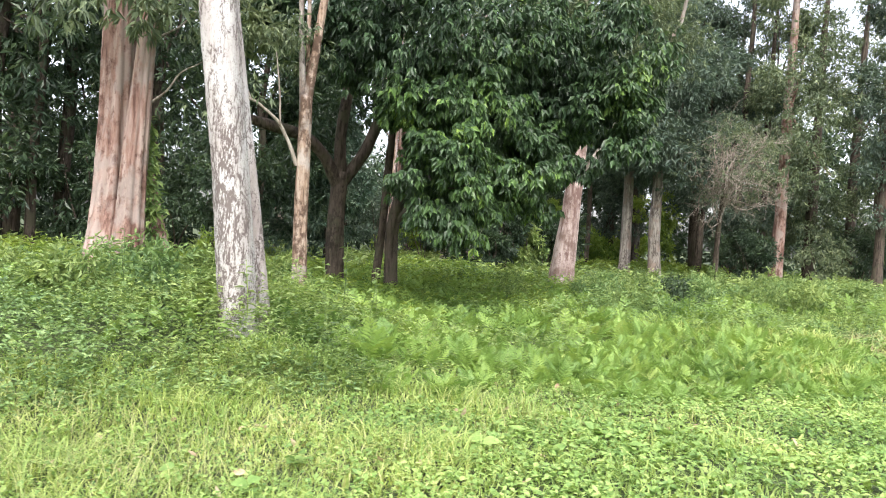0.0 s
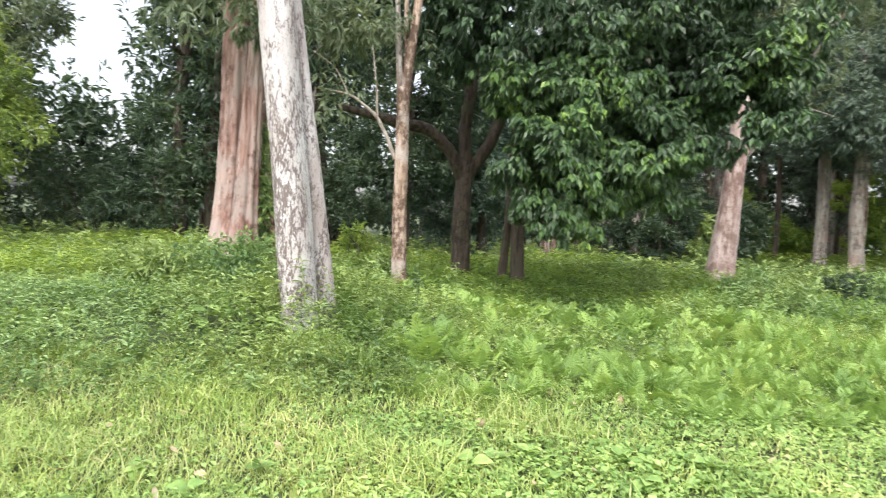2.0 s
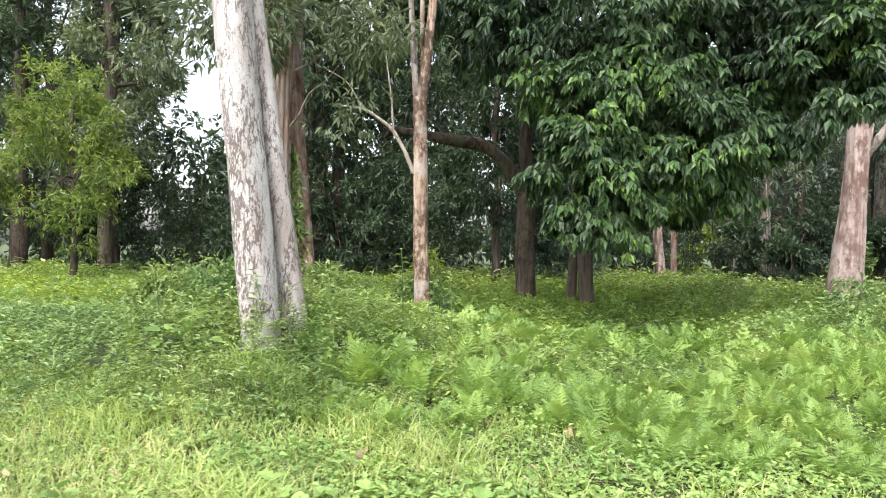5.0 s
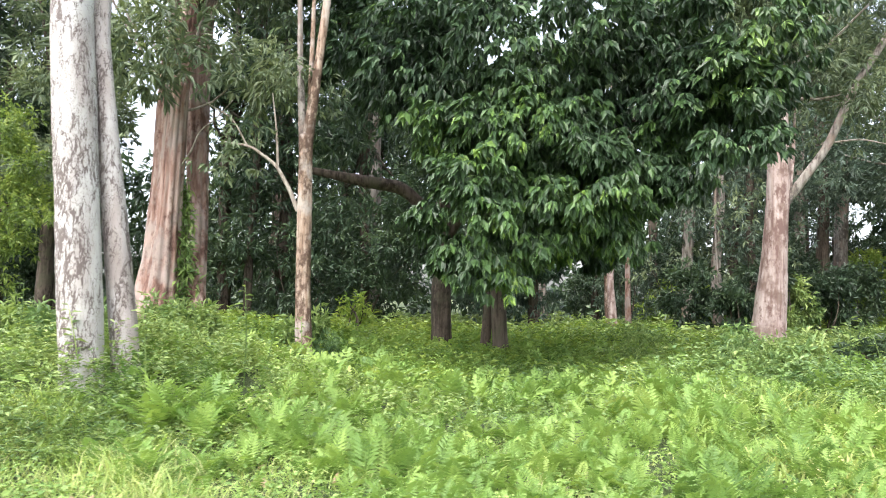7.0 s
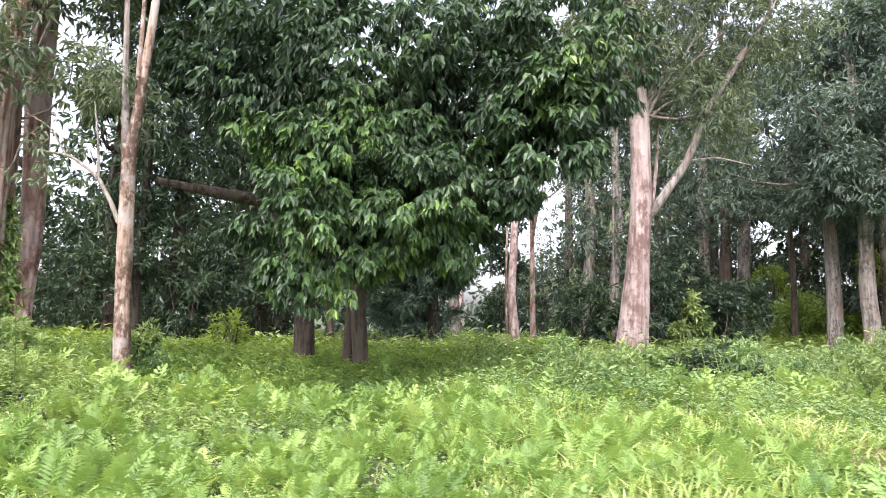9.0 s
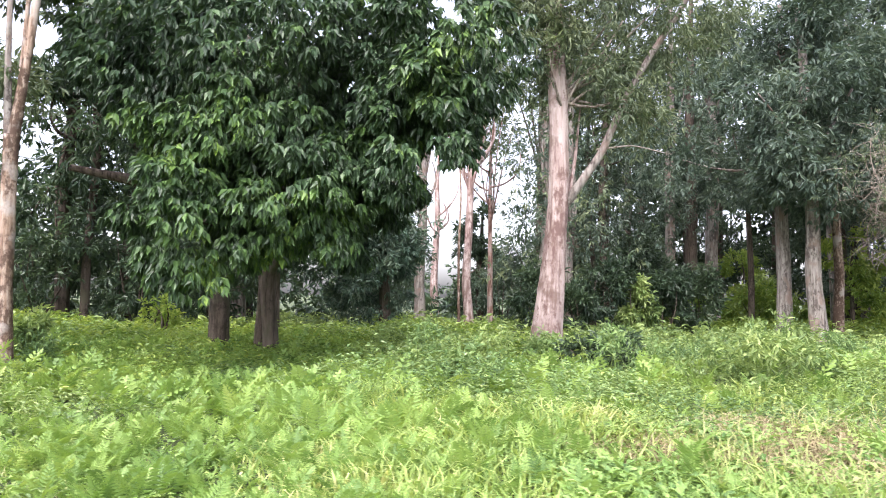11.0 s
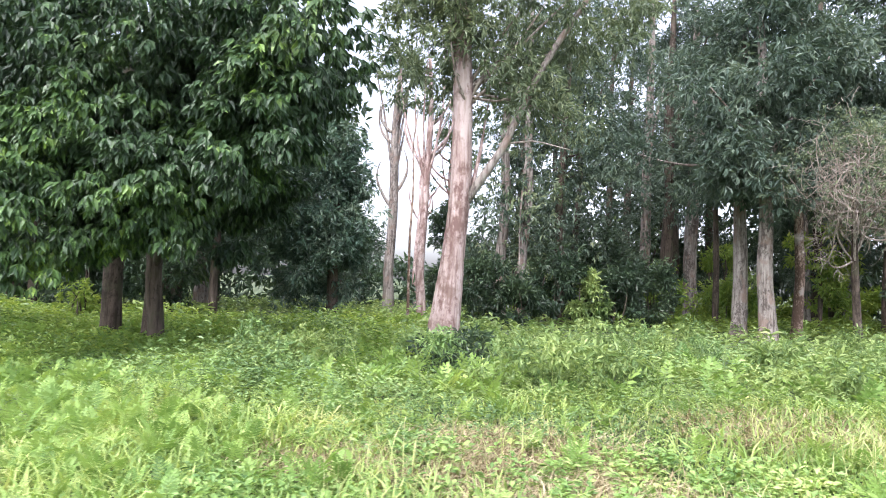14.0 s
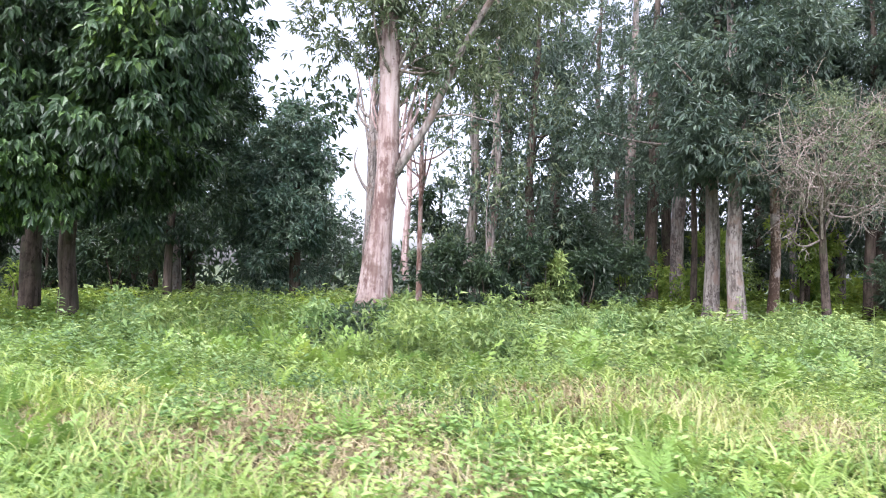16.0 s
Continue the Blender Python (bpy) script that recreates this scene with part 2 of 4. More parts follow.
# ---- mesh helpers ----
def ground_z(x, y):
    """Height of the ground: almost level, softly uneven."""
    x, y = np.asarray(x, float), np.asarray(y, float)
    return 0.24 * np.exp(-(((x + 2.7) / 2.6) ** 2) - ((y - 7.3) / 1.9) ** 2) + 0.04 * np.sin(0.9 * x + 0.4 * y) + 0.05 * np.sin(0.5 * y - 0.35 * x + 1.3) + 0.26 * np.clip((y - 4.6) / 3.2, 0, 1) * (1 - np.exp(-(((x - 2.4) / 2.8) ** 2 + ((y - 12.0) / 5.0) ** 2))) - 0.34 * np.clip((y - 16) / 20, 0, 1)


def link_part(name, mesh, mat, parent=None, label=""):
    mesh.materials.append(mat)
    ob = new(name, mesh)
    if parent is not None:
        ob.parent = parent
        ob.matrix_parent_inverse = Matrix.Translation(parent.location).inverted()
    if label:
        ob["label"] = label
    return ob


def triangles(name, verts, tris, smooth=False):
    """A mesh from arrays of corners and triangles."""
    verts, tris = np.asarray(verts, np.float32), np.asarray(tris, np.int32)
    me = bpy.data.meshes.new(name)
    me.vertices.add(len(verts))
    me.vertices.foreach_set("co", verts.ravel())
    me.loops.add(tris.size)
    me.loops.foreach_set("vertex_index", tris.ravel())
    me.polygons.add(len(tris))
    me.polygons.foreach_set("loop_start", np.arange(0, tris.size, 3, dtype=np.int32))
    me.polygons.foreach_set("loop_total", np.full(len(tris), 3, np.int32))
    me.polygons.foreach_set("use_smooth", np.full(len(tris), smooth))
    me.update(calc_edges=True)
    return me


def unit(v):
    return v / np.maximum(np.linalg.norm(v, axis=-1, keepdims=True), 1e-6)


LEAF_NEAR = (np.array([(0, 0, 0), (-0.5, 0.42, 0.10), (0.5, 0.42, 0.10), (0, 0.45, -0.02), (0, 1, -0.12)]), np.array([(0, 3, 1), (0, 2, 3), (1, 3, 4), (3, 2, 4)]))
LEAF_FAR = (np.array([(0, 0, 0), (-0.5, 0.5, 0.08), (0.5, 0.5, 0.08), (0, 1, -0.1)]), np.array([(0, 3, 1), (0, 2, 3)]))


def spread(shape, base, ahead, side, length, width):
    """Lays copies of a small leaf shape at the given places and turns. Returns corners and triangles."""
    v, f = shape
    up = np.cross(side, ahead)
    k = len(base)
    out = base[:, None, :] + (v[None, :, 1, None] * ahead[:, None, :] + v[None, :, 2, None] * up[:, None, :]) * length[:, None, None] + v[None, :, 0, None] * side[:, None, :] * width[:, None, None]
    tris = f[None] + (np.arange(k) * len(v))[:, None, None]
    return out.reshape(-1, 3), tris.reshape(-1, 3)


def joined(pieces):
    verts, tris, at = [], [], 0
    for v, t in pieces:
        verts.append(v)
        tris.append(t + at)
        at += len(v)
    return np.concatenate(verts), np.concatenate(tris)


def sprigs(centres, outward, each, length, width, droop, shape):
    """Whorls of drooping leaves, one whorl at each centre."""
    k = len(centres)
    c = np.repeat(centres, each, 0)
    o = np.repeat(outward, each, 0)
    turn = unit(rng.normal(size=(k * each, 3)))
    ahead = unit(0.55 * o + 0.95 * turn + np.array([0, 0, -droop]))
    side = unit(np.cross(ahead, np.array([0, 0, 1.0]) + 0.55 * rng.normal(size=(k * each, 3))))
    ln = length * rng.uniform(0.65, 1.2, k * each)
    base = c + ahead * (0.12 * ln[:, None]) + 0.05 * length * rng.normal(size=c.shape)
    return spread(shape, base, ahead, side, ln, width * ln / length)


def crown_points(balls, count, lumps, squash=0.75, inner=0.35, seed=0):
    """Places for whorls: lumps of foliage scattered through egg-shaped stretches of the crown, with gaps between the lumps."""
    r = np.random.default_rng(seed)
    size = np.array([b[3] * b[4] * b[5] for b in balls]) ** 0.75
    share = size / size.sum()
    pts, outs, cores = [], [], []
    for b, s in zip(balls, share):
        centre, radii = np.array(b[:3]), np.array(b[3:6])
        m = max(4, int(lumps * s))
        d = unit(r.normal(size=(m, 3)))
        core = centre + d * radii * (r.uniform(inner, 1.0, (m, 1)) ** 0.6) * 0.86
        n = max(10, int(count * s))
        pick = r.integers(0, m, n)
        lump = radii.mean() * r.uniform(0.20, 0.40, m) * (1.6 * (12 / m) ** 0.33 if m < 12 else 1.0)
        dd = unit(r.normal(size=(n, 3)))
        p = core[pick] + dd * (r.uniform(0.05, 1, (n, 1)) ** 0.5) * lump[pick][:, None] * np.array([1, 1, squash])
        pts.append(p)
        outs.append(unit(unit((p - centre) / radii) + 0.7 * dd))
        cores.append(core)
    return np.concatenate(pts), np.concatenate(outs), np.concatenate(cores)


def loft(points, radii, sides=12, rough=0.06, lobes=0, lobe_depth=0.0, lobe_height=1.0, seed=0, step=0.25, ridge=0.0):
    """A bark-covered stem along a smooth line, uneven, with buttress lobes at its foot if asked."""
    r = np.random.default_rng(seed)
    P, R = np.array(points, float), np.array(radii, float)
    d = np.r_[0, np.cumsum(np.linalg.norm(np.diff(P, axis=0), axis=1))]
    n = max(4, int(d[-1] / step))
    s = np.linspace(0, d[-1], n + 1)
    c = np.stack([np.interp(s, d, P[:, i]) for i in range(3)], 1)
    for _ in range(max(1, n // 14)):
        c[1:-1] = 0.25 * c[:-2] + 0.5 * c[1:-1] + 0.25 * c[2:]
    rad = np.interp(s, d, R)
    tan = unit(np.gradient(c, axis=0))
    ref = np.array([1.0, 0, 0]) if abs(tan[0][0]) < 0.8 else np.array([0, 1.0, 0])
    a = unit(np.cross(tan, ref))
    b = np.cross(tan, a)
    ang = np.linspace(0, 2 * np.pi, sides, endpoint=False)
    ph = r.uniform(0, 6.28, 8)
    A, S = ang[None, :], s[:, None]
    wob = rough * (np.sin(2 * A + 0.7 * S + ph[0]) + 0.7 * np.sin(3 * A - 1.1 * S + ph[1]) + 0.5 * np.sin(5 * A + 1.9 * S + ph[2]) + 0.5 * np.sin(3.1 * S + ph[3]))
    wob = wob + 0.35 * rough * r.normal(size=(n + 1, sides))
    if ridge:
        wob = wob - ridge * np.abs(np.sin(4.5 * A + 0.35 * np.sin(1.3 * S + ph[5]) + ph[6])) ** 6
    if lobes:
        wob = wob + lobe_depth * np.exp(-S / lobe_height) * (np.cos(lobes * A + ph[4]) + 0.4)
    q = rad[:, None] * (1 + wob)
    v = c[:, None, :] + q[..., None] * (np.cos(A)[..., None] * a[:, None, :] + np.sin(A)[..., None] * b[:, None, :])
    v = v.reshape(-1, 3)
    i, j = np.meshgrid(np.arange(n), np.arange(sides), indexing="ij")
    j2 = (j + 1) % sides
    p, q1, p2, q2 = i * sides + j, i * sides + j2, (i + 1) * sides + j, (i + 1) * sides + j2
    t = np.concatenate([np.stack([p, q2, q1], -1).reshape(-1, 3), np.stack([p, p2, q2], -1).reshape(-1, 3)])
    cap = np.array([(n * sides + k, len(v), n * sides + (k + 1) % sides) for k in range(sides)])
    return np.concatenate([v, c[-1:] + tan[-1:] * rad[-1] * 0.4]), np.concatenate([t, cap])


def stem(name, parent, mat, points, radii, label="", **kw):
    v, t = loft(points, radii, **kw)
    return link_part(name, triangles(name, v, t, True), mat, parent, label)


def tree(name, x, y, label, category="tree", group=""):
    ob = new(name)
    ob.location = (x, y, float(ground_z(x, y)))
    ob.empty_display_size = 0.2
    return tagged(ob, label, category, group)


def bend(a, b, sag=0.0, side=(0, 0, 0), n=5):
    """A bowed line from a to b."""
    a, b, side = np.array(a, float), np.array(b, float), np.array(side, float)
    u = np.linspace(0, 1, n)[:, None]
    return a + (b - a) * u + np.sin(np.pi * u) * (np.array([0, 0, sag]) + side)


def crown(parent, balls, count, lumps, leaf, each, length, width, droop=0.5, shape=LEAF_FAR, seed=0, name="crown", limb_from=None, limb_mat=None, limb_size=0.06, limbs=5, label="", squash=0.75):
    p, o, cores = crown_points(balls, count, lumps, squash=squash, seed=seed)
    v, t = sprigs(p, o, each, length, width, droop, shape)
    ob = link_part(name, triangles(name, v, t), leaf, parent, label)
    if limb_from is not None:
        r = np.random.default_rng(seed + 99)
        for k in r.choice(len(cores), min(limbs, len(cores)), replace=False):
            start = np.array(limb_from) + np.array([0, 0, r.uniform(-0.1, 0.5)])
            stem("limb", parent, limb_mat, bend(start, cores[k], r.uniform(-0.3, 0.3), r.normal(size=3) * 0.2), np.linspace(limb_size, limb_size * 0.25, 5), sides=7, step=0.3, seed=int(k))
    return ob


# ---- ground ----
gx = np.concatenate([[-3000, -400, -120, -60], np.arange(-40, 60.1, 0.5), [80, 140, 400, 3000]])
gy = np.concatenate([[-3000, -300, -60, -20], np.arange(-8, 60.1, 0.5), [80, 140, 400, 3000]])
GX, GY = np.meshgrid(gx, gy, indexing="ij")
GZ = ground_z(np.clip(GX, -40, 60), np.clip(GY, -8, 60)) + np.where((abs(GX) < 80) & (abs(GY) < 80), rng.normal(size=GX.shape) * 0.012, 0)
gv = np.stack([GX, GY, GZ], -1).reshape(-1, 3)
i, j = np.meshgrid(np.arange(len(gx) - 1), np.arange(len(gy) - 1), indexing="ij")
w = len(gy)
p, q = (i * w + j).ravel(), ((i + 1) * w + j).ravel()
ground = link_part("ground", triangles("ground", gv, np.concatenate([np.stack([p, q, q + 1], 1), np.stack([p, q + 1, p + 1], 1)]), True), SOIL)
tagged(ground, "weedy soil under grass, ferns and herbs", "ground", kind="structure")


# ---- the near trees ----
def pale_twin_tree():
    t = tree("twin_stem_tree", -2.1, 7.0, "tall pale tree with two flaking whitish stems", "tree")
    stem("trunk", t, BARK_PALE, [(-2.13, 6.85, -0.1), (-2.15, 6.85, 0.5), (-2.31, 6.88, 2.0), (-2.55, 6.95, 4.0), (-2.66, 7.0, 6.5), (-2.6, 7.1, 10)], [0.245, 0.205, 0.20, 0.195, 0.18, 0.14], "front stem of pale bark with dark flaked patches", sides=28, rough=0.03, lobes=4, lobe_depth=0.10, lobe_height=0.35, seed=3, step=0.08)
    stem("trunk", t, BARK_REAR, [(-1.85, 7.2, -0.1), (-1.89, 7.18, 0.5), (-2.10, 7.18, 2.0), (-2.40, 7.2, 4.0), (-2.52, 7.4, 6.5), (-2.45, 7.6, 10)], [0.19, 0.145, 0.125, 0.095, 0.08, 0.06], "slimmer greyish pink rear stem", sides=24, rough=0.03, lobes=4, lobe_depth=0.08, lobe_height=0.3, seed=5, step=0.08)


def red_tree():
    t = tree("red_barked_tree", -3.2, 10.8, "broad tree with reddish buttressed stems and a climbing vine", "tree")
    stem("trunk", t, BARK_RED, [(-3.36, 10.72, -0.1), (-3.34, 10.75, 0.5), (-3.32, 10.8, 1.6), (-3.30, 10.8, 2.6), (-3.24, 10.8, 4.2), (-3.15, 10.85, 6), (-3.0, 11, 10)], [0.40, 0.29, 0.215, 0.18, 0.135, 0.115, 0.08], "pale red front stem", ridge=0.22, sides=54, rough=0.03, lobes=5, lobe_depth=0.20, lobe_height=0.8, seed=8, step=0.1)
    stem("trunk", t, BARK_RED, [(-3.72, 10.9, -0.1), (-3.68, 11.0, 0.5), (-3.63, 11.25, 1.8), (-3.63, 11.35, 3.0), (-3.64, 11.4, 4.6), (-3.65, 11.6, 7), (-3.6, 11.7, 11)], [0.46, 0.36, 0.29, 0.26, 0.24, 0.19, 0.13], "pale red rear stem grown against the front one", ridge=0.2, sides=48, rough=0.03, lobes=4, lobe_depth=0.2, lobe_height=0.7, seed=10, step=0.1)
    stem("trunk", t, BARK_RED, [(-2.76, 10.7, -0.1), (-2.80, 10.75, 0.5), (-3.02, 11.25, 1.6), (-3.32, 11.85, 2.8), (-3.52, 12.1, 4.6), (-3.55, 12.2, 7), (-3.5, 12.3, 11)], [0.24, 0.165, 0.165, 0.185, 0.20, 0.19, 0.14], "darker red-brown leaning stem", ridge=0.18, sides=44, rough=0.03, lobes=3, lobe_depth=0.15, lobe_height=0.6, seed=9, step=0.1)
    # vine between the two stems
    line = np.array([(-3.02, 10.80, 0.1), (-3.04, 10.85, 1.0), (-3.09, 10.92, 2.0), (-3.14, 10.98, 3.0)])
    vine = stem("vine", t, BARK_TWIG, line, [0.03, 0.025, 0.02, 0.012], "climbing vine", sides=6, seed=2)
    k = 330
    u = rng.uniform(0, 1, k) ** 1.2 * 3
    c = np.stack([np.interp(u, [0, 1, 2, 3], line[:, m]) for m in range(3)], 1) + rng.normal(size=(k, 3)) * np.array([0.065, 0.05, 0.08]) * (1.6 - 0.3 * u)[:, None]
    v, f = sprigs(c, unit(rng.normal(size=(k, 3)) + np.array([0, -1.0, 0])), 4, 0.17, 0.055, 0.5, LEAF_NEAR)
    link_part("foliage", triangles("foliage", v, f), LEAF_HERB, vine, "bright green vine leaves")
    crown(t, [(-3.6, 10.0, 5.0, 1.4, 1.0, 0.9), (-3.55, 10.1, 4.4, 0.7, 0.4, 0.4), (-3.4, 11.2, 8.5, 3.4, 2.6, 2.6), (-1.9, 10.6, 4.9, 0.9, 0.8, 0.7)], 2600, 60, LEAF_GREY, 6, 0.22, 0.06, 0.6, LEAF_NEAR, seed=11, limb_from=(-3.6, 11.5, 4.2), limb_mat=BARK_TWIG, limb_size=0.028, limbs=8)
    stem("twig", t, BARK_TWIG, [(-3.15, 10.8, 3.3), (-2.9, 10.6, 3.5), (-2.75, 10.5, 3.8), (-2.45, 10.4, 3.95), (-2.2, 10.4, 4.25)], np.linspace(0.02, 0.005, 5), sides=6, seed=4, step=0.12)


def slim_tree():
    t = tree("slim_tree", -0.95, 9.94, "slim tan tree that forks high up beside ferns", "tree")
    stem("trunk", t, BARK_TAN, [(-0.82, 9.94, -0.1), (-0.83, 9.94, 0.5), (-0.88, 9.94, 1.5), (-0.90, 9.94, 2.6), (-0.92, 9.94, 3.6)], [0.14, 0.118, 0.108, 0.104, 0.105], sides=20, rough=0.05, lobes=3, lobe_depth=0.1, lobe_height=0.3, seed=21, step=0.08)
    stem("limb", t, BARK_GREY, [(-0.95, 9.94, 3.35), (-1.05, 9.96, 4.6), (-1.12, 10.0, 6.0), (-1.2, 10.1, 9)], [0.065, 0.04, 0.034, 0.02], sides=14, rough=0.06, seed=22, step=0.1)
    stem("limb", t, BARK_TAN, [(-0.92, 9.94, 3.35), (-0.80, 9.94, 4.4), (-0.68, 9.94, 5.6), (-0.5, 9.9, 9)], [0.085, 0.066, 0.055, 0.03], sides=14, rough=0.05, seed=23, step=0.1)
    stem("limb", t, BARK_TAN, [(-0.9, 10.0, 4.0), (-0.92, 10.1, 5.0), (-0.95, 10.2, 6.5)], [0.04, 0.035, 0.02], sides=10, rough=0.05, seed=24, step=0.12)
    stem("limb", t, BARK_TWIG, [(-1.0, 9.94, 2.5), (-1.12, 9.92, 2.8), (-1.32, 9.9, 3.15), (-1.7, 9.88, 3.42), (-2.1, 9.86, 3.48)], [0.036, 0.032, 0.028, 0.022, 0.01], "pale side branch", sides=9, rough=0.06, seed=25, step=0.08)
    stem("twig", t, BARK_TWIG, [(-1.3, 9.9, 3.12), (-1.33, 9.9, 3.6), (-1.42, 9.9, 4.2)], [0.02, 0.015, 0.006], sides=6, rough=0.05, seed=26, step=0.1)
    stem("twig", t, BARK_TWIG, [(-1.75, 9.88, 3.42), (-1.95, 9.8, 3.8), (-2.3, 9.7, 4.0)], [0.014, 0.01, 0.005], sides=6, rough=0.05, seed=27, step=0.1)
    crown(t, [(-1.75, 9.9, 3.35, 0.8, 0.5, 0.45), (-1.5, 10.1, 4.6, 1.0, 0.8, 0.7), (-0.8, 10, 8.4, 1.9, 1.6, 1.6)], 620, 34, LEAF_GREY, 5, 0.15, 0.045, 0.5, LEAF_NEAR, seed=28)


def mango_tree():
    t = tree("mango_tree", 1.6, 13.8, "large dark mango tree with hanging glossy foliage", "tree")
    stem("trunk", t, BARK_DARK, [(0.85, 14.1, -0.1), (0.83, 14.1, 0.6), (0.80, 14.1, 1.6), (0.84, 14.1, 2.8)], [0.27, 0.21, 0.19, 0.19], sides=20, rough=0.05, lobes=4, lobe_depth=0.1, lobe_height=0.4, seed=31, step=0.12)
    stem("limb", t, BARK_DARK, [(0.8, 14.1, 2.5), (0.45, 14.0, 3.1), (0.0, 13.9, 3.5), (-0.8, 13.7, 3.6), (-2.0, 13.5, 3.8)], [0.15, 0.14, 0.13, 0.11, 0.06], sides=14, rough=0.06, seed=32, step=0.15)
    stem("limb", t, BARK_DARK, [(0.85, 14.1, 2.6), (0.78, 14.1, 3.6), (0.9, 14.0, 5.0), (1.0, 13.8, 8.0)], [0.15, 0.13, 0.11, 0.06], sides=14, rough=0.06, seed=33, step=0.15)
    stem("limb", t, BARK_DARK, [(0.9, 14.1, 2.6), (1.35, 14.0, 3.3), (1.7, 13.8, 4.4), (2.4, 13.4, 5.2), (3.6, 13.0, 6.0)], [0.14, 0.13, 0.12, 0.09, 0.05], sides=14, rough=0.06, seed=34, step=0.15)
    stem("trunk", t, BARK_DARK, [(1.70, 13.8, -0.1), (1.72, 13.8, 0.5), (1.78, 13.75, 1.6), (1.75, 13.5, 3.0), (1.8, 13.2, 5.5)], [0.15, 0.10, 0.09, 0.09, 0.05], sides=18, rough=0.05, lobes=3, lobe_depth=0.1, lobe_height=0.3, seed=35, step=0.12)
    stem("trunk", t, BARK_DARK, [(2.02, 13.6, -0.1), (2.0, 13.6, 0.5), (1.92, 13.5, 1.6), (2.1, 13.3, 3.0), (2.5, 12.8, 5.5)], [0.22, 0.165, 0.145, 0.13, 0.08], sides=18, rough=0.05, lobes=3, lobe_depth=0.1, lobe_height=0.3, seed=36, step=0.12)
    stem("limb", t, BARK_DARK, [(1.95, 13.5, 1.7), (2.4, 12.8, 2.5), (2.6, 11.5, 3.2), (2.4, 10.2, 2.9)], [0.08, 0.07, 0.05, 0.02], sides=10, rough=0.06, seed=37, step=0.15)
    crown(t, [(1.75, 10.2, 2.5, 1.25, 1.0, 1.3), (3.0, 10.5, 2.9, 1.4, 1.1, 1.25), (2.2, 10.6, 3.9, 1.9, 1.2, 1.0), (3.9, 10.9, 3.6, 1.0, 1.0, 0.9)], 3300, 130, LEAF_MANGO, 13, 0.18, 0.08, 1.5, LEAF_NEAR, seed=41, label="hanging skirt of glossy leaves with fresh light green tips", limb_from=(2.2, 12.6, 3.0), limb_mat=BARK_DARK, limb_size=0.035, limbs=10)
    crown(t, [(2.4, 11.3, 5.3, 3.2, 2.2, 1.6), (4.2, 11.6, 4.9, 1.7, 1.6, 1.2), (0.2, 11.6, 5.4, 1.3, 1.3, 1.2), (-0.7, 12.5, 6.0, 1.3, 1.1, 1.1), (3.6, 13.0, 3.0, 1.6, 1.2, 1.35), (-1.5, 13.2, 7.0, 1.3, 1.1, 1.1), (4.9, 10.0, 3.85, 1.0, 1.1, 1.5), (4.72, 10.3, 3.9, 0.6, 0.6, 1.15), (4.75, 10.4, 4.6, 0.7, 0.7, 1.0), (5.3, 10.2, 5.6, 1.2, 1.3, 1.8)], 6300, 200, LEAF_SHADY, 9, 0.19, 0.08, 1.3, LEAF_NEAR, seed=42, label="spreading crown of glossy leaves with shade in their colour", limb_from=(1.8, 13.0, 4.6), limb_mat=BARK_DARK, limb_size=0.05, limbs=5)
    # crown top mostly out of view, kept for the shading it gives
    crown(t, [(1.2, 12.2, 7.8, 3.2, 2.6, 1.8), (4.6, 11.8, 7.4, 2.0, 2.0, 1.6)], 330, 40, LEAF_SHADY, 7, 0.26, 0.08, 1.0, LEAF_FAR, seed=44, label="crown top of shade-toned glossy leaves, mostly above the view")
    # inner mango foliage in the deep leaf colour, which stands for its shade
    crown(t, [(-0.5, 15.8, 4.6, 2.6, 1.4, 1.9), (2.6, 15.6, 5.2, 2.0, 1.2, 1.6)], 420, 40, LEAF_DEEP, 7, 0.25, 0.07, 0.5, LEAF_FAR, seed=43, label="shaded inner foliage")


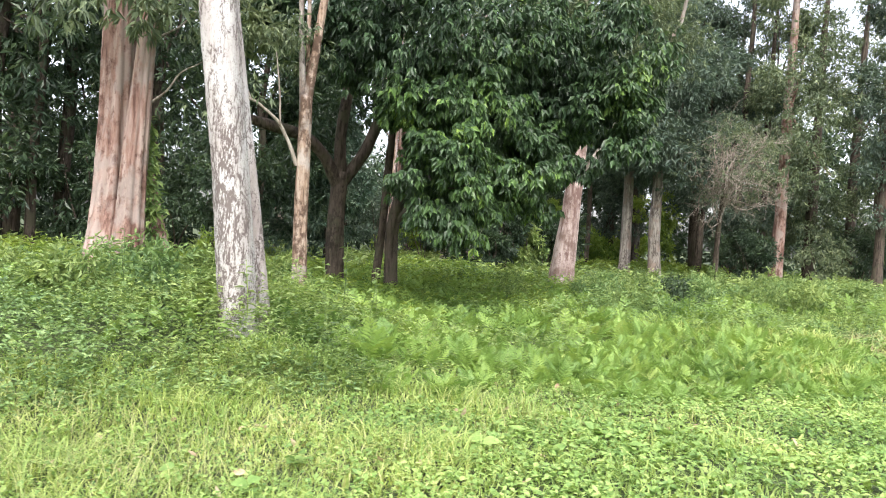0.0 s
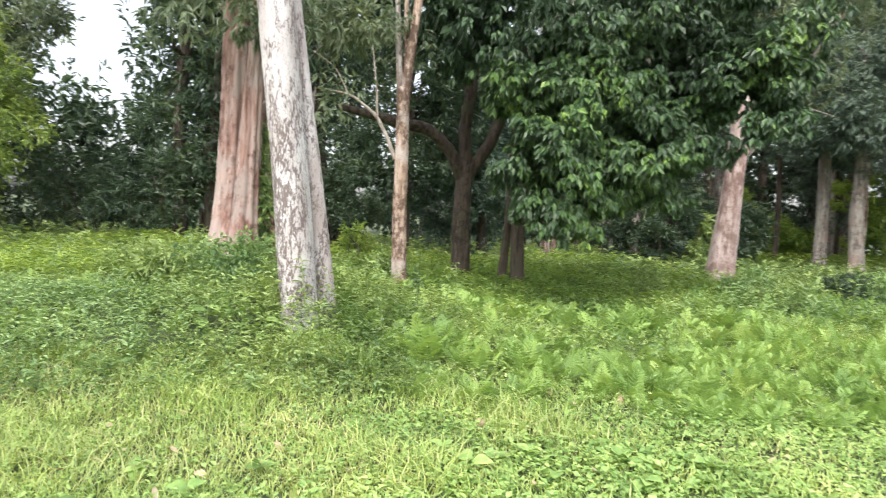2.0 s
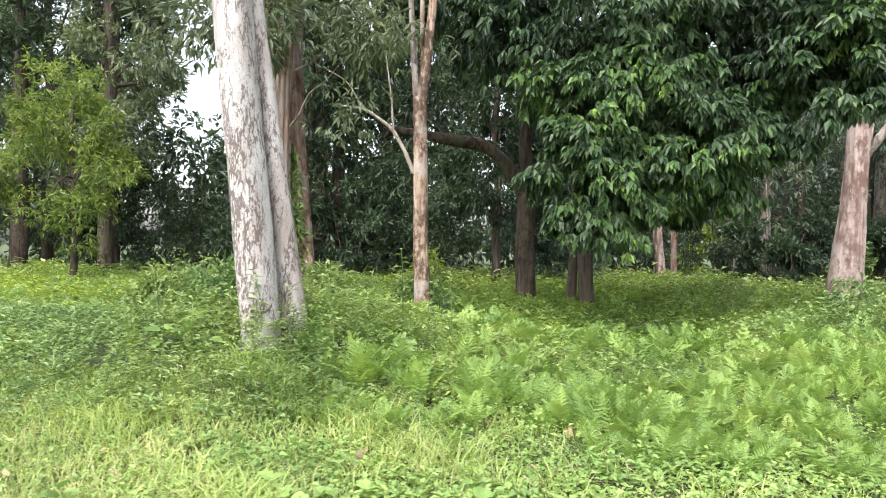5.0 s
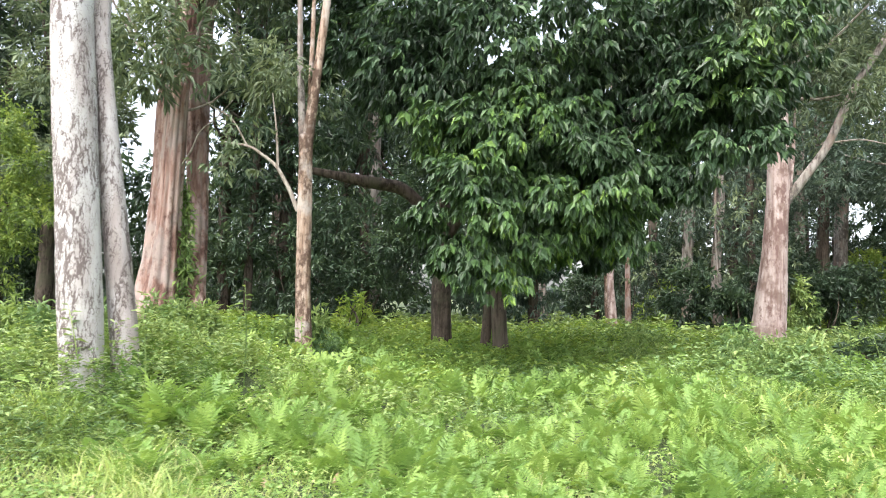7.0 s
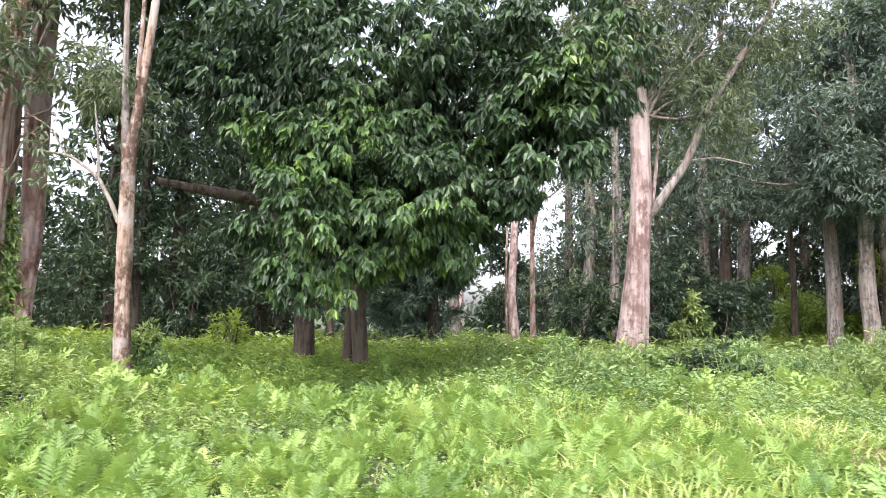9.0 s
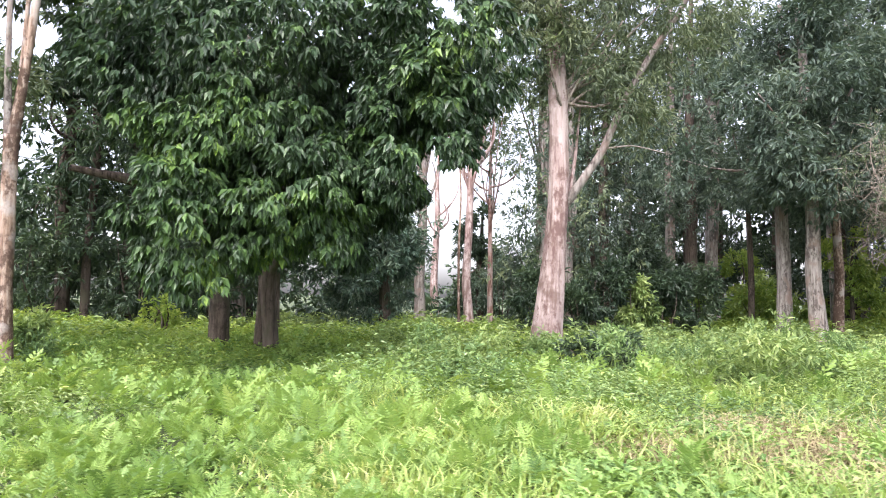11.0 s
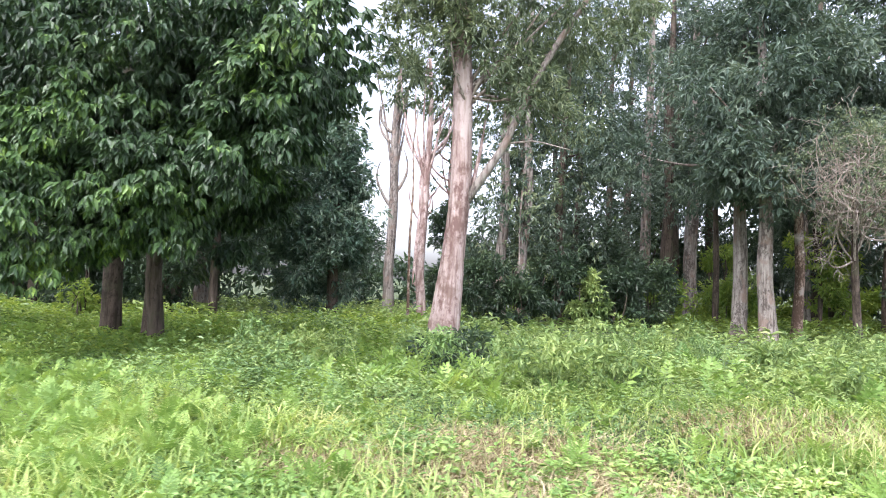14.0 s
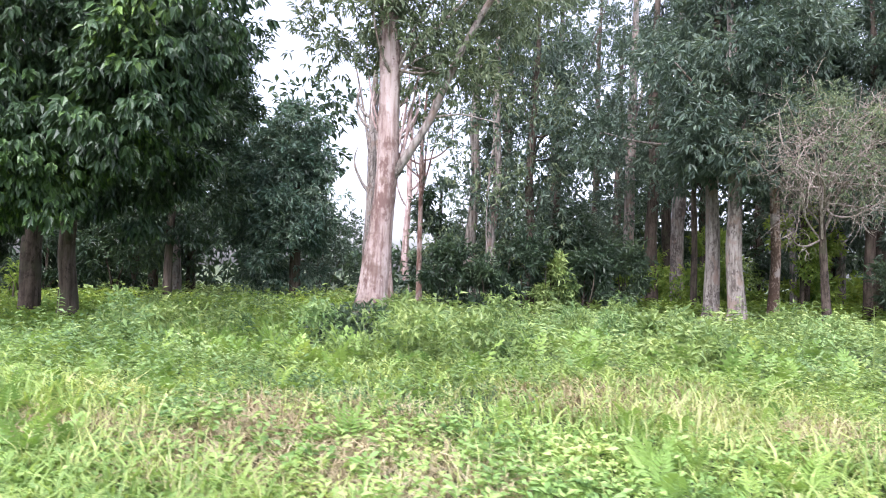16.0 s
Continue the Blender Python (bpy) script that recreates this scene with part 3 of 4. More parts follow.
def branching_tree():
    t = tree("branching_tree", 7.74, 15.1, "tall pinkish grey tree with a strong side branch", "tree")
    stem("trunk", t, BARK_PINK, [(7.56, 15.1, -0.1), (7.58, 15.1, 0.5), (7.74, 15.1, 2.2), (7.86, 15.1, 3.7), (7.84, 15.1, 5.5), (7.72, 15.1, 7.5), (7.8, 15.2, 13)], [0.46, 0.36, 0.26, 0.235, 0.21, 0.19, 0.1], sides=26, rough=0.04, lobes=4, lobe_depth=0.14, lobe_height=0.6, seed=51, step=0.1)
    stem("limb", t, BARK_GREY, [(7.92, 15.1, 3.4), (8.22, 15.0, 3.85), (8.72, 14.85, 4.6), (9.25, 14.7, 5.9), (9.75, 14.5, 6.8), (10.45, 14.3, 7.9), (10.8, 14.2, 10)], [0.105, 0.09, 0.08, 0.072, 0.068, 0.058, 0.03], "side branch", sides=16, rough=0.05, seed=52, step=0.12)
    stem("limb", t, BARK_PINK, [(8.1, 15.15, 3.8), (8.25, 15.3, 4.6), (8.4, 15.5, 5.8)], [0.05, 0.04, 0.015], sides=9, rough=0.05, seed=53, step=0.12)
    stem("limb", t, BARK_TWIG, [(8.62, 14.85, 4.7), (9.4, 14.8, 4.8), (10.2, 14.7, 4.6)], [0.025, 0.018, 0.006], sides=8, rough=0.05, seed=54, step=0.12)
    crown(t, [(8.2, 15.0, 6.2, 1.5, 1.2, 1.3), (9.3, 15.4, 5.6, 1.3, 1.0, 0.9), (8.4, 15.2, 9.0, 3.2, 2.6, 2.0), (10.6, 16.0, 8.2, 2.2, 1.8, 1.6), (7.4, 14.8, 7.2, 1.3, 1.1, 1.2), (8.6, 15.4, 7.0, 1.6, 0.8, 1.0), (9.6, 15.5, 5.4, 0.9, 0.6, 0.7), (10.3, 15.2, 7.0, 1.2, 0.7, 0.9), (9.3, 14.2, 5.7, 0.6, 0.35, 0.5), (9.9, 14.0, 7.3, 0.7, 0.4, 0.5), (6.6, 14.9, 6.3, 0.9, 0.8, 0.8), (6.9, 14.8, 7.6, 1.2, 0.9, 0.8)], 3100, 130, LEAF_GREY, 6, 0.2, 0.05, 0.6, LEAF_NEAR, seed=55, limb_from=(7.95, 15.1, 5.6), limb_mat=BARK_TWIG, limb_size=0.04, limbs=12, label="open grey-green foliage")


pale_twin_tree()
red_tree()
slim_tree()
mango_tree()
branching_tree()


# ---- the trees behind ----
def wood_tree(x, y, radius, height, balls, bark=BARK_DARK, leaf=LEAF_DEEP, count=1300, each=5, size=0.32, lean=(0, 0), lumps=34, seed=0, label="", name="forest_tree", limbs=4, droop=0.45):
    t = tree(name, x, y, label or "slender forest tree with deep green leaves", "tree", "trees of the wood")
    top = (x + lean[0] * height, y + lean[1] * height, height)
    r = np.random.default_rng(seed)
    z0 = float(ground_z(x, y)) - 0.15
    pts = [(x, y, z0), (x + 0.02, y, z0 + 0.6)] + [(x + lean[0] * height * u + r.normal() * 0.07, y + lean[1] * height * u, z0 + (height - z0) * u) for u in (0.2, 0.4, 0.6, 0.8, 1.0)]
    stem("trunk", t, bark, pts, [radius * 1.45, radius * 1.12, radius, radius * 0.92, radius * 0.8, radius * 0.6, radius * 0.35], sides=14, rough=0.05, lobes=3, lobe_depth=0.1, lobe_height=0.4, seed=seed, step=0.25)
    if balls:
        crown(t, [(x + b[0], y + b[1], b[2], b[3], b[4], b[5]) for b in balls], count, lumps, leaf, each, size, size * 0.3, droop, LEAF_FAR, seed=seed + 500, limb_from=(x + lean[0] * height * 0.5, y, height * 0.5), limb_mat=bark, limb_size=radius * 0.35, limbs=limbs)
    return t


FULL = [(0, 0, 6.6, 2.6, 2.2, 2.6), (0.3, 0, 11.5, 2.4, 2.2, 2.6), (-0.4, -0.3, 4.0, 1.8, 1.6, 1.5)]
HIGH = [(0, 0, 7.0, 2.8, 2.4, 2.4), (0.2, 0.2, 11.2, 2.8, 2.2, 2.6)]
OVER = [(0, -1.2, 4.6, 3.0, 2.4, 1.5), (0.3, 0, 7.8, 3.0, 2.2, 2.6), (0, 0.3, 12.0, 2.8, 2.2, 2.8)]
LOW = [(0, 0, 3.4, 2.9, 2.2, 2.7), (0.3, 0, 7.6, 3.0, 2.2, 2.8), (0, 0.3, 12.0, 2.8, 2.2, 2.8)]

# dark wood behind the red tree and to its side
wood_tree(-7.2, 23.0, 0.22, 13, [(0, 0, 3.4, 2.3, 2.0, 2.6), (0.3, 0, 7.2, 2.0, 2.0, 2.6), (0.5, 0.3, 11.0, 1.9, 2.0, 2.6)], seed=101, count=1100, size=0.33)
wood_tree(-5.6, 24.0, 0.2, 13, LOW, seed=102, count=1250, size=0.33)
wood_tree(-2.8, 25.0, 0.2, 14, LOW, seed=103, count=1250, size=0.33)
wood_tree(-3.4, 31.6, 0.2, 14, LOW, seed=118, count=1500, size=0.34)
wood_tree(-4.9, 31.0, 0.2, 14, LOW, seed=104, count=1250, size=0.33)
wood_tree(-13.6, 23.0, 0.25, 13, OVER, leaf=LEAF_GREY, seed=105, count=2600, size=0.28, lumps=60)
wood_tree(-16.0, 27.5, 0.25, 14, LOW, leaf=LEAF_DEEP, seed=115, count=2600, size=0.33, lumps=60)
wood_tree(-21.0, 30.5, 0.25, 15, LOW, leaf=LEAF_DEEP, seed=116, count=2200, size=0.36, lumps=60)
wood_tree(-17.6, 24.0, 0.3, 13, OVER, leaf=LEAF_DEEP, seed=106, count=2200, size=0.31, lumps=55)
wood_tree(-23.0, 27.0, 0.3, 13, LOW, leaf=LEAF_GREY, seed=107, count=1250, size=0.33)
wood_tree(-29.0, 28.0, 0.3, 13, LOW, leaf=LEAF_DEEP, seed=108, count=1250, size=0.33)
wood_tree(-10.2, 16.0, 0.08, 5.2, [(0, 0, 4.2, 2.0, 1.5, 1.0), (1.1, -0.2, 3.0, 1.4, 1.1, 0.9), (-1.7, 0, 3.2, 1.9, 1.4, 1.1), (-0.7, 0.1, 5.4, 1.5, 1.2, 0.9), (0.1, -0.4, 2.0, 1.6, 1.0, 0.7)], BARK_DARK, LEAF_SUN, 1700, 7, 0.17, seed=109, lumps=60, label="small yellow-green tree at the wood's edge", name="young_tree", limbs=9)
# broad dark tree and its neighbours left of the gap of sky
wood_tree(3.4, 24.6, 0.2, 6.4, [(-0.5, 0, 2.3, 2.3, 1.8, 2.0), (-0.5, -0.4, 3.7, 2.4, 1.7, 2.0), (-0.5, 0, 5.0, 2.2, 1.8, 1.9), (-0.2, 0, 6.3, 1.4, 1.3, 1.1)], seed=111, leaf=LEAF_ROUND, size=0.25, count=5200, lumps=170, each=6, label="rounded dark broadleaf tree with foliage to the ground")
wood_tree(0.2, 21.5, 0.13, 9, [(0.2, 0, 3.7, 2.5, 1.6, 2.3), (0.4, 0, 6.8, 2.6, 1.8, 2.2)], seed=117, size=0.24, count=2400, lumps=80, each=7, label="dark tree standing behind the mango tree")
wood_tree(-3.2, 29.4, 0.3, 13, LOW, BARK_GREY, seed=112, count=1100, size=0.33)
wood_tree(-8.0, 31, 0.3, 13, LOW, seed=113, count=1100, size=0.33)
wood_tree(7.7, 38.0, 0.2, 6, [(0, 0, 2.4, 1.9, 1.4, 2.4), (0, 0, 5.0, 1.5, 1.2, 1.9)], seed=114, count=900, size=0.36, label="small dark tree in the gap of sky")
# pale trunks before the gap
for k, (x, y, r, h, m) in enumerate(((4.45, 34.0, 0.26, 12.5, BARK_GREY), (6.07, 25.4, 0.05, 8.5, BARK_TAN), (6.5, 26.6, 0.17, 10.5, BARK_PINK), (5.2, 45.0, 0.25, 11, BARK_PINK), (7.5, 28.5, 0.11, 9, BARK_RED))):
    thin = wood_tree(x, y, r, h, [(0, 0, h + 0.2, 1.6, 1.3, 1.5), (0.3, 0, h - 1.6, 1.0, 0.9, 0.8)] if k in (0, 2, 4) else None, m, LEAF_GREY, 330, 5, 0.24, seed=120 + k, lumps=16, label="slender pinkish trunk with gnarled limbs and a thin crown", limbs=6)
    g = np.random.default_rng(880 + k)
    for q in range(0 if k == 1 else 4):
        z, way = h * g.uniform(0.42, 0.75), g.choice([-1, 1])
        a = np.array((x, y, z))
        b = a + np.array((way * g.uniform(0.5, 1.1), g.uniform(-0.3, 0.3), g.uniform(0.5, 1.3)))
        stem("limb", thin, m, np.concatenate([bend(a, b, -0.15), bend(b, b + np.array((way * g.uniform(-0.3, 0.4), 0, g.uniform(0.8, 1.6))), 0, (0.12 * way, 0, 0))[1:]]), np.linspace(r * 0.42, 0.02, 9), sides=8, rough=0.06, seed=q, step=0.15)
# the row of trunks on the other side of the branching tree
for k, (x, y, r, b, m, lf) in enumerate((
    (9.6, 27.5, 0.22, FULL, BARK_GREY, LEAF_HAZE), (10.4, 26.5, 0.18, LOW, BARK_GREY, LEAF_GREY), (11.9, 27.0, 0.16, FULL, BARK_DARK, LEAF_HAZE),
    (13.6, 33.5, 0.16, LOW, BARK_DARK, LEAF_HAZE), (17.6, 35.7, 0.28, FULL, BARK_GREY, LEAF_HAZE), (18.8, 35.8, 0.3, HIGH, BARK_DARK, LEAF_HAZE),
    (16.6, 40.0, 0.2, LOW, BARK_DARK, LEAF_HAZE), (20.7, 37.8, 0.36, HIGH, BARK_GREY, LEAF_HAZE), (18.3, 25.6, 0.24, HIGH + [(0.6, -2.0, 6.4, 2.2, 1.0, 2.0), (-3.0, -0.6, 6.4, 2.2, 1.4, 2.0), (-3.4, 0, 9.8, 2.6, 1.8, 2.2), (-5.0, -0.4, 7.4, 1.9, 1.3, 2.2)], BARK_GREY, LEAF_HAZE),
    (20.8, 26.4, 0.18, HIGH, BARK_TAN, LEAF_HAZE), (24.9, 27.5, 0.2, HIGH, BARK_DARK, LEAF_HAZE), (26.5, 29.5, 0.25, FULL, BARK_DARK, LEAF_HAZE),
    (29.0, 38.5, 0.35, LOW, BARK_DARK, LEAF_HAZE), (27.7, 24.8, 0.30, HIGH + [(-1.2, -1.6, 6.0, 2.4, 1.0, 2.4), (0.2, -1.5, 4.6, 2.0, 0.9, 1.5), (0.8, -1.2, 8.0, 2.4, 1.0, 2.0)], BARK_RED, LEAF_GREY), (33.0, 27.0, 0.3, LOW, BARK_DARK, LEAF_GREY), (38.0, 28.0, 0.3, LOW, BARK_DARK, LEAF_GREY), (31.0, 21.5, 0.22, FULL, BARK_DARK, LEAF_HAZE), (27.3, 27.2, 0.2, LOW, BARK_DARK, LEAF_HAZE), (30.8, 28.6, 0.2, LOW, BARK_DARK, LEAF_GREY), (36.0, 22.5, 0.25, LOW, BARK_GREY, LEAF_GREY), (41.0, 23.0, 0.25, LOW, BARK_DARK, LEAF_HAZE), (46.0, 25.0, 0.25, LOW, BARK_DARK, LEAF_HAZE), (43.5, 30.0, 0.25, LOW, BARK_DARK, LEAF_GREY), (51.0, 31.0, 0.25, LOW, BARK_DARK, LEAF_GREY), (57.0, 35.0, 0.25, LOW, BARK_DARK, LEAF_HAZE), (25.5, 34.0, 0.25, LOW, BARK_DARK, LEAF_HAZE), (34.0, 34.0, 0.25, LOW, BARK_DARK, LEAF_HAZE), (22.0, 45.0, 0.3, LOW, BARK_DARK, LEAF_DEEP), (27.5, 44.0, 0.3, LOW, BARK_DARK, LEAF_DEEP), (38.5, 42.0, 0.3, LOW, BARK_DARK, LEAF_DEEP), (33.0, 46.0, 0.3, LOW, BARK_DARK, LEAF_DEEP), (11.5, 41.0, 0.25, LOW, BARK_DARK, LEAF_DEEP), (18.8, 44.5, 0.25, LOW, BARK_DARK, LEAF_DEEP), (25.0, 47.0, 0.25, LOW, BARK_DARK, LEAF_DEEP), (14.8, 46.0, 0.25, LOW, BARK_DARK, LEAF_DEEP))):
    wood_tree(x, y, r, 13 if x < 25 and y < 33 else 18, b if x < 25 and y < 33 else [(q[0], q[1], q[2] * 1.36, q[3] * 1.2, q[4], q[5] * 1.3) for q in b], m, lf, 850 if x < 13 else 1400 if x < 20 else 2000 if x < 40 else 500, seed=140 + k, lumps=28 if x < 13 else 40, size=0.27 if x < 20 else 0.31, each=5, limbs=2)
wood_tree(18.5, 23.7, 0.25, 12, HIGH + [(-0.8, -1.6, 6.2, 2.4, 1.0, 1.7), (-1.4, -1.3, 6.6, 1.5, 0.8, 1.5), (-1.2, -1.2, 9.2, 2.0, 1.0, 1.8)], BARK_GREY, LEAF_HAZE, 3600, lean=(-0.055, 0), seed=170, label="thick grey leaning trunk in the wood")
for k, (x, y) in enumerate(((23.3, 29.5), (23.6, 40.5))):
    wood_tree(x, y, 0.09, 4, [(0, 0, 3.7, 1.6, 1.3, 1.5), (0.2, 0, 1.7, 1.4, 1.2, 1.3)], BARK_DARK, LEAF_LIT, 460, 6, 0.28, seed=171 + 5 * k, label="sunlit yellow-green young tree", name="young_tree")


for k, (x, y, r) in enumerate(((24.6, 33.0, 0.14), (12.2, 30.5, 0.12), (28.2, 39.5, 0.2), (29.3, 37.9, 0.22), (18.9, 29.5, 0.12), (-6.2, 22.5, 0.14))):
    wood_tree(x, y, r, 13, HIGH, BARK_DARK if k % 3 else BARK_GREY, LEAF_HAZE if x > 5 else LEAF_DEEP, 620, 6, 0.36, seed=200 + k, lean=(((k * 37) % 7 - 3) * 0.008, 0), label="thin dark trunk in the wood's shade")


def twiggy_tree():
    """An almost leafless tree of fine, tangled twigs."""
    t = tree("twiggy_tree", 19.9, 21.2, "half-bare tree of tangled brownish twigs", "tree")
    spine = np.array([(20.6, 22.0, -0.2), (20.5, 22.0, 1.0), (20.3, 21.8, 2.4), (20.0, 21.4, 4.0), (19.9, 21.2, 5.6)])
    stem("trunk", t, BARK_DARK, spine, [0.17, 0.13, 0.11, 0.07, 0.03], sides=12, rough=0.05, seed=61, step=0.2)
    r = np.random.default_rng(62)
    pieces = []
    for k in range(34):
        d = unit(r.normal(size=3) * np.array([1, 0.8, 0.7]))
        u = r.uniform(2.2, 4.0)
        start = np.array([np.interp(u, range(5), spine[:, m]) for m in range(3)])
        end = np.array((19.9, 21.0, 5.2)) + d * np.array((2.5, 2.0, 2.4)) * r.uniform(0.6, 1.05)
        line = bend(start, end, r.uniform(-0.3, 0.8), r.normal(size=3) * 0.45, 7) + r.normal(size=(7, 3)) * 0.08 * np.linspace(0, 1, 7)[:, None]
        stem("limb", t, BARK_TWIG, line, np.linspace(0.035, 0.009, 7), sides=6, step=0.2, rough=0.05, seed=k)
        for q in range(30):
            a = line[r.integers(2, 7)] + r.normal(size=3) * 0.1
            pieces.append(loft(bend(a, a + unit(r.normal(size=3) + 0.35 * d) * r.uniform(0.3, 1.0), r.uniform(-0.3, 0.3), r.normal(size=3) * 0.12, n=4), np.linspace(0.010, 0.003, 4), 4, 0.05, seed=q, step=0.22))
    tw = link_part("twig_tangle", triangles("twig_tangle", *joined(pieces)), BARK_TWIG, t, "tangle of dry twigs")
    tw["kind"] = "stuff"
    crown(t, [(19.9, 21.0, 5.4, 2.6, 2.1, 2.3)], 1100, 50, LEAF_GREY, 5, 0.16, 0.045, 0.4, LEAF_FAR, seed=63, label="sparse grey-green leaves")


twiggy_tree()


def shrub(x, y, wide, high, leaf, count, size, seed, label, name="shrub", stalk=0.035, stalk_mat=None):
    """A bush: several stems from one foot and foliage nearly to the ground."""
    t = tree(name, x, y, label, "shrub", "understorey shrubs")
    z = float(ground_z(x, y))
    r = np.random.default_rng(seed)
    for k in range(4):
        end = (x + r.normal() * wide * 0.35, y + r.normal() * wide * 0.3, z + high * r.uniform(0.6, 0.9))
        stem("stem", t, stalk_mat or BARK_DARK, bend((x + r.normal() * 0.05, y + r.normal() * 0.05, z - 0.1), end, 0, r.normal(size=3) * min(0.15, 0.1 * high)), np.linspace(stalk, stalk * 0.3, 5), sides=6, step=0.3, seed=k)
    crown(t, [(x, y, z + high * 0.5, wide, wide * 0.8, high * 0.5), (x + wide * 0.3, y, z + high * 0.75, wide * 0.6, wide * 0.6, high * 0.33)], count, 22, leaf, 5, size, size * 0.32, 0.4, LEAF_FAR, seed=seed, squash=0.85)


DARK = "dark leafy shrub growing between the trunks"
for k, (x, y, wd, hg, lf) in enumerate((
    (-14, 28.0, 2.2, 3.2, LEAF_DEEP), (-7.4, 22.0, 2.2, 3.6, LEAF_DEEP), (-4.6, 22.6, 2.2, 3.6, LEAF_DEEP), (-2.2, 22.8, 2.0, 2.8, LEAF_DEEP), 
    (8.7, 25.0, 1.1, 2.6, LEAF_DEEP), (10.0, 24.0, 0.9, 1.8, LEAF_DEEP), (11.4, 25.0, 1.2, 3.0, LEAF_DEEP), (10.8, 33.0, 2.0, 5.2, LEAF_DEEP),
    (12.6, 25.2, 0.9, 2.1, LEAF_HERB), (13.6, 25.6, 1.2, 2.6, LEAF_DEEP), (2.0, 33.8, 2.2, 4.4, LEAF_HAZE), (8.6, 34.5, 2.0, 4.2, LEAF_HAZE), (1.6, 36.0, 2.4, 4.4, LEAF_DEEP), (14.4, 28.5, 1.2, 3.4, LEAF_DEEP), (19.2, 41.5, 2.2, 3.2, LEAF_LIT), (22.6, 36.0, 1.6, 3.2, LEAF_HERB), (15.8, 36.0, 2.2, 3.6, LEAF_DEEP), (15.2, 26.5, 1.1, 2.8, LEAF_DEEP), (16.9, 33.0, 1.0, 3.0, LEAF_DEEP), (13.2, 28.5, 1.4, 4.2, LEAF_DEEP), (14.6, 31.0, 1.3, 4.6, LEAF_HAZE), (16.8, 32.0, 1.8, 2.0, LEAF_LIT), (20.0, 31.0, 1.8, 2.4, LEAF_LIT), (25.0, 24.0, 1.3, 2.4, LEAF_DEEP),
    (25.6, 25.5, 1.8, 3.0, LEAF_DEEP), (30.0, 24.0, 1.8, 2.6, LEAF_GREY), (34.0, 24.5, 2.0, 3.4, LEAF_DEEP), (39.0, 25.5, 2.0, 3.4, LEAF_DEEP), (-11.4, 27.0, 2.4, 3.4, LEAF_DEEP), (-9.4, 25.5, 1.9, 3.0, LEAF_DEEP), (-17, 28, 2.0, 3.0, LEAF_DEEP), (-20, 23, 2.2, 3.4, LEAF_DEEP), (-26, 24, 2.2, 3.4, LEAF_DEEP))):
    shrub(x, y, wd, hg, lf, 520, 0.26, 300 + k, DARK if lf is not LEAF_LIT else "yellow-green shrub with a clearing's sunlight in its colour")
# the bush takes the deep leaf colour to stand for the shadow on it
shrub(7.85, 11.2, 0.95, 0.62, LEAF_DEEP, 700, 0.15, 340, "low bush at the foot of the branching tree, shade put into its colour", stalk=0.016)
shrub(-1.6, 17.0, 0.6, 1.2, LEAF_LIT, 160, 0.16, 341, "small bright green sapling")

# knee-high clumps that break the level of the undergrowth
r = np.random.default_rng(406)
for k in range(44):
    x, y = ((r.uniform(8.5, 17), r.uniform(8.2, 15)), (r.uniform(-6, -0.5), r.uniform(8, 12)), (r.uniform(3.5, 9), r.uniform(8.5, 13)))[(0, 0, 1, 2)[k % 4]]
    shrub(x, y, r.uniform(0.35, 0.75), r.uniform(0.5, 0.95), (LEAF_HERB, LEAF_COOL, LEAF_HERB, LEAF_COOL, LEAF_HERB)[k % 5], 150, r.uniform(0.09, 0.14), 420 + k, "leafy knee-high clump of green herbs", "herb_clump", 0.009, LEAF_HERB)


# ---- far woods that close the view ----
def far_woods():
    r = np.random.default_rng(5)
    balls = []
    for x in np.arange(-70, 95, 5.5):
        if -2 < x < 9:
            continue
        y = 44 + r.uniform(-4, 6)
        balls.append((x, y, 4.5, 4.5, 2.5, 4.5))
        if not -22 < x < -16 and not 9 < x < 17:
            balls.append((x + 1.5, y + 2, 11.5, 4.5, 2.5, 4.0))
    balls += [(-20.5, 46, 8, 4.5, 2.5, 2.2), (-23.5, 50, 6.5, 5, 3, 4.5), (-17, 50, 6, 4.5, 3, 4.5), (-19, 48, 5, 4.5, 2.5, 4), (23, 51, 6, 5, 3, 6), (30, 51, 6, 5, 3, 6), (16, 52, 4, 4, 3, 4)]
    balls += [(x, 53, 13, 5, 3, 5) for x in np.arange(31, 80, 6.5)]
    for x in np.arange(-4, 14, 3.5):
        balls.append((x, 62 + r.uniform(-3, 3), 2.6, 3.2, 2.0, 3.0))
    near = []
    for x in np.arange(-45, 70, 3.2):
        (near if 12 < x < 34 else balls).append((x, 40 + r.uniform(-2, 3), 1.0, 2.4, 1.5, 1.5))
    p, o, _ = crown_points(balls, 19000, 700, inner=0.2, seed=77)
    v, t = sprigs(p, o, 4, 0.68, 0.3, 0.4, LEAF_FAR)
    ob = link_part("far_woods", triangles("far_woods", v, t), LEAF_DEEP)
    tagged(ob, "distant belt of dark green woodland", "woods", kind="stuff")
    # this row gets the brightened leaf colour in place of sunlight behind the trunks
    p, o, _ = crown_points(near, 2200, 60, inner=0.2, seed=78)
    v, t = sprigs(p, o, 4, 0.5, 0.2, 0.4, LEAF_FAR)
    tagged(link_part("thicket", triangles("thicket", v, t), LEAF_LIT), "sunlit yellow-green thicket beyond the wood", "thicket", kind="stuff")


far_woods()

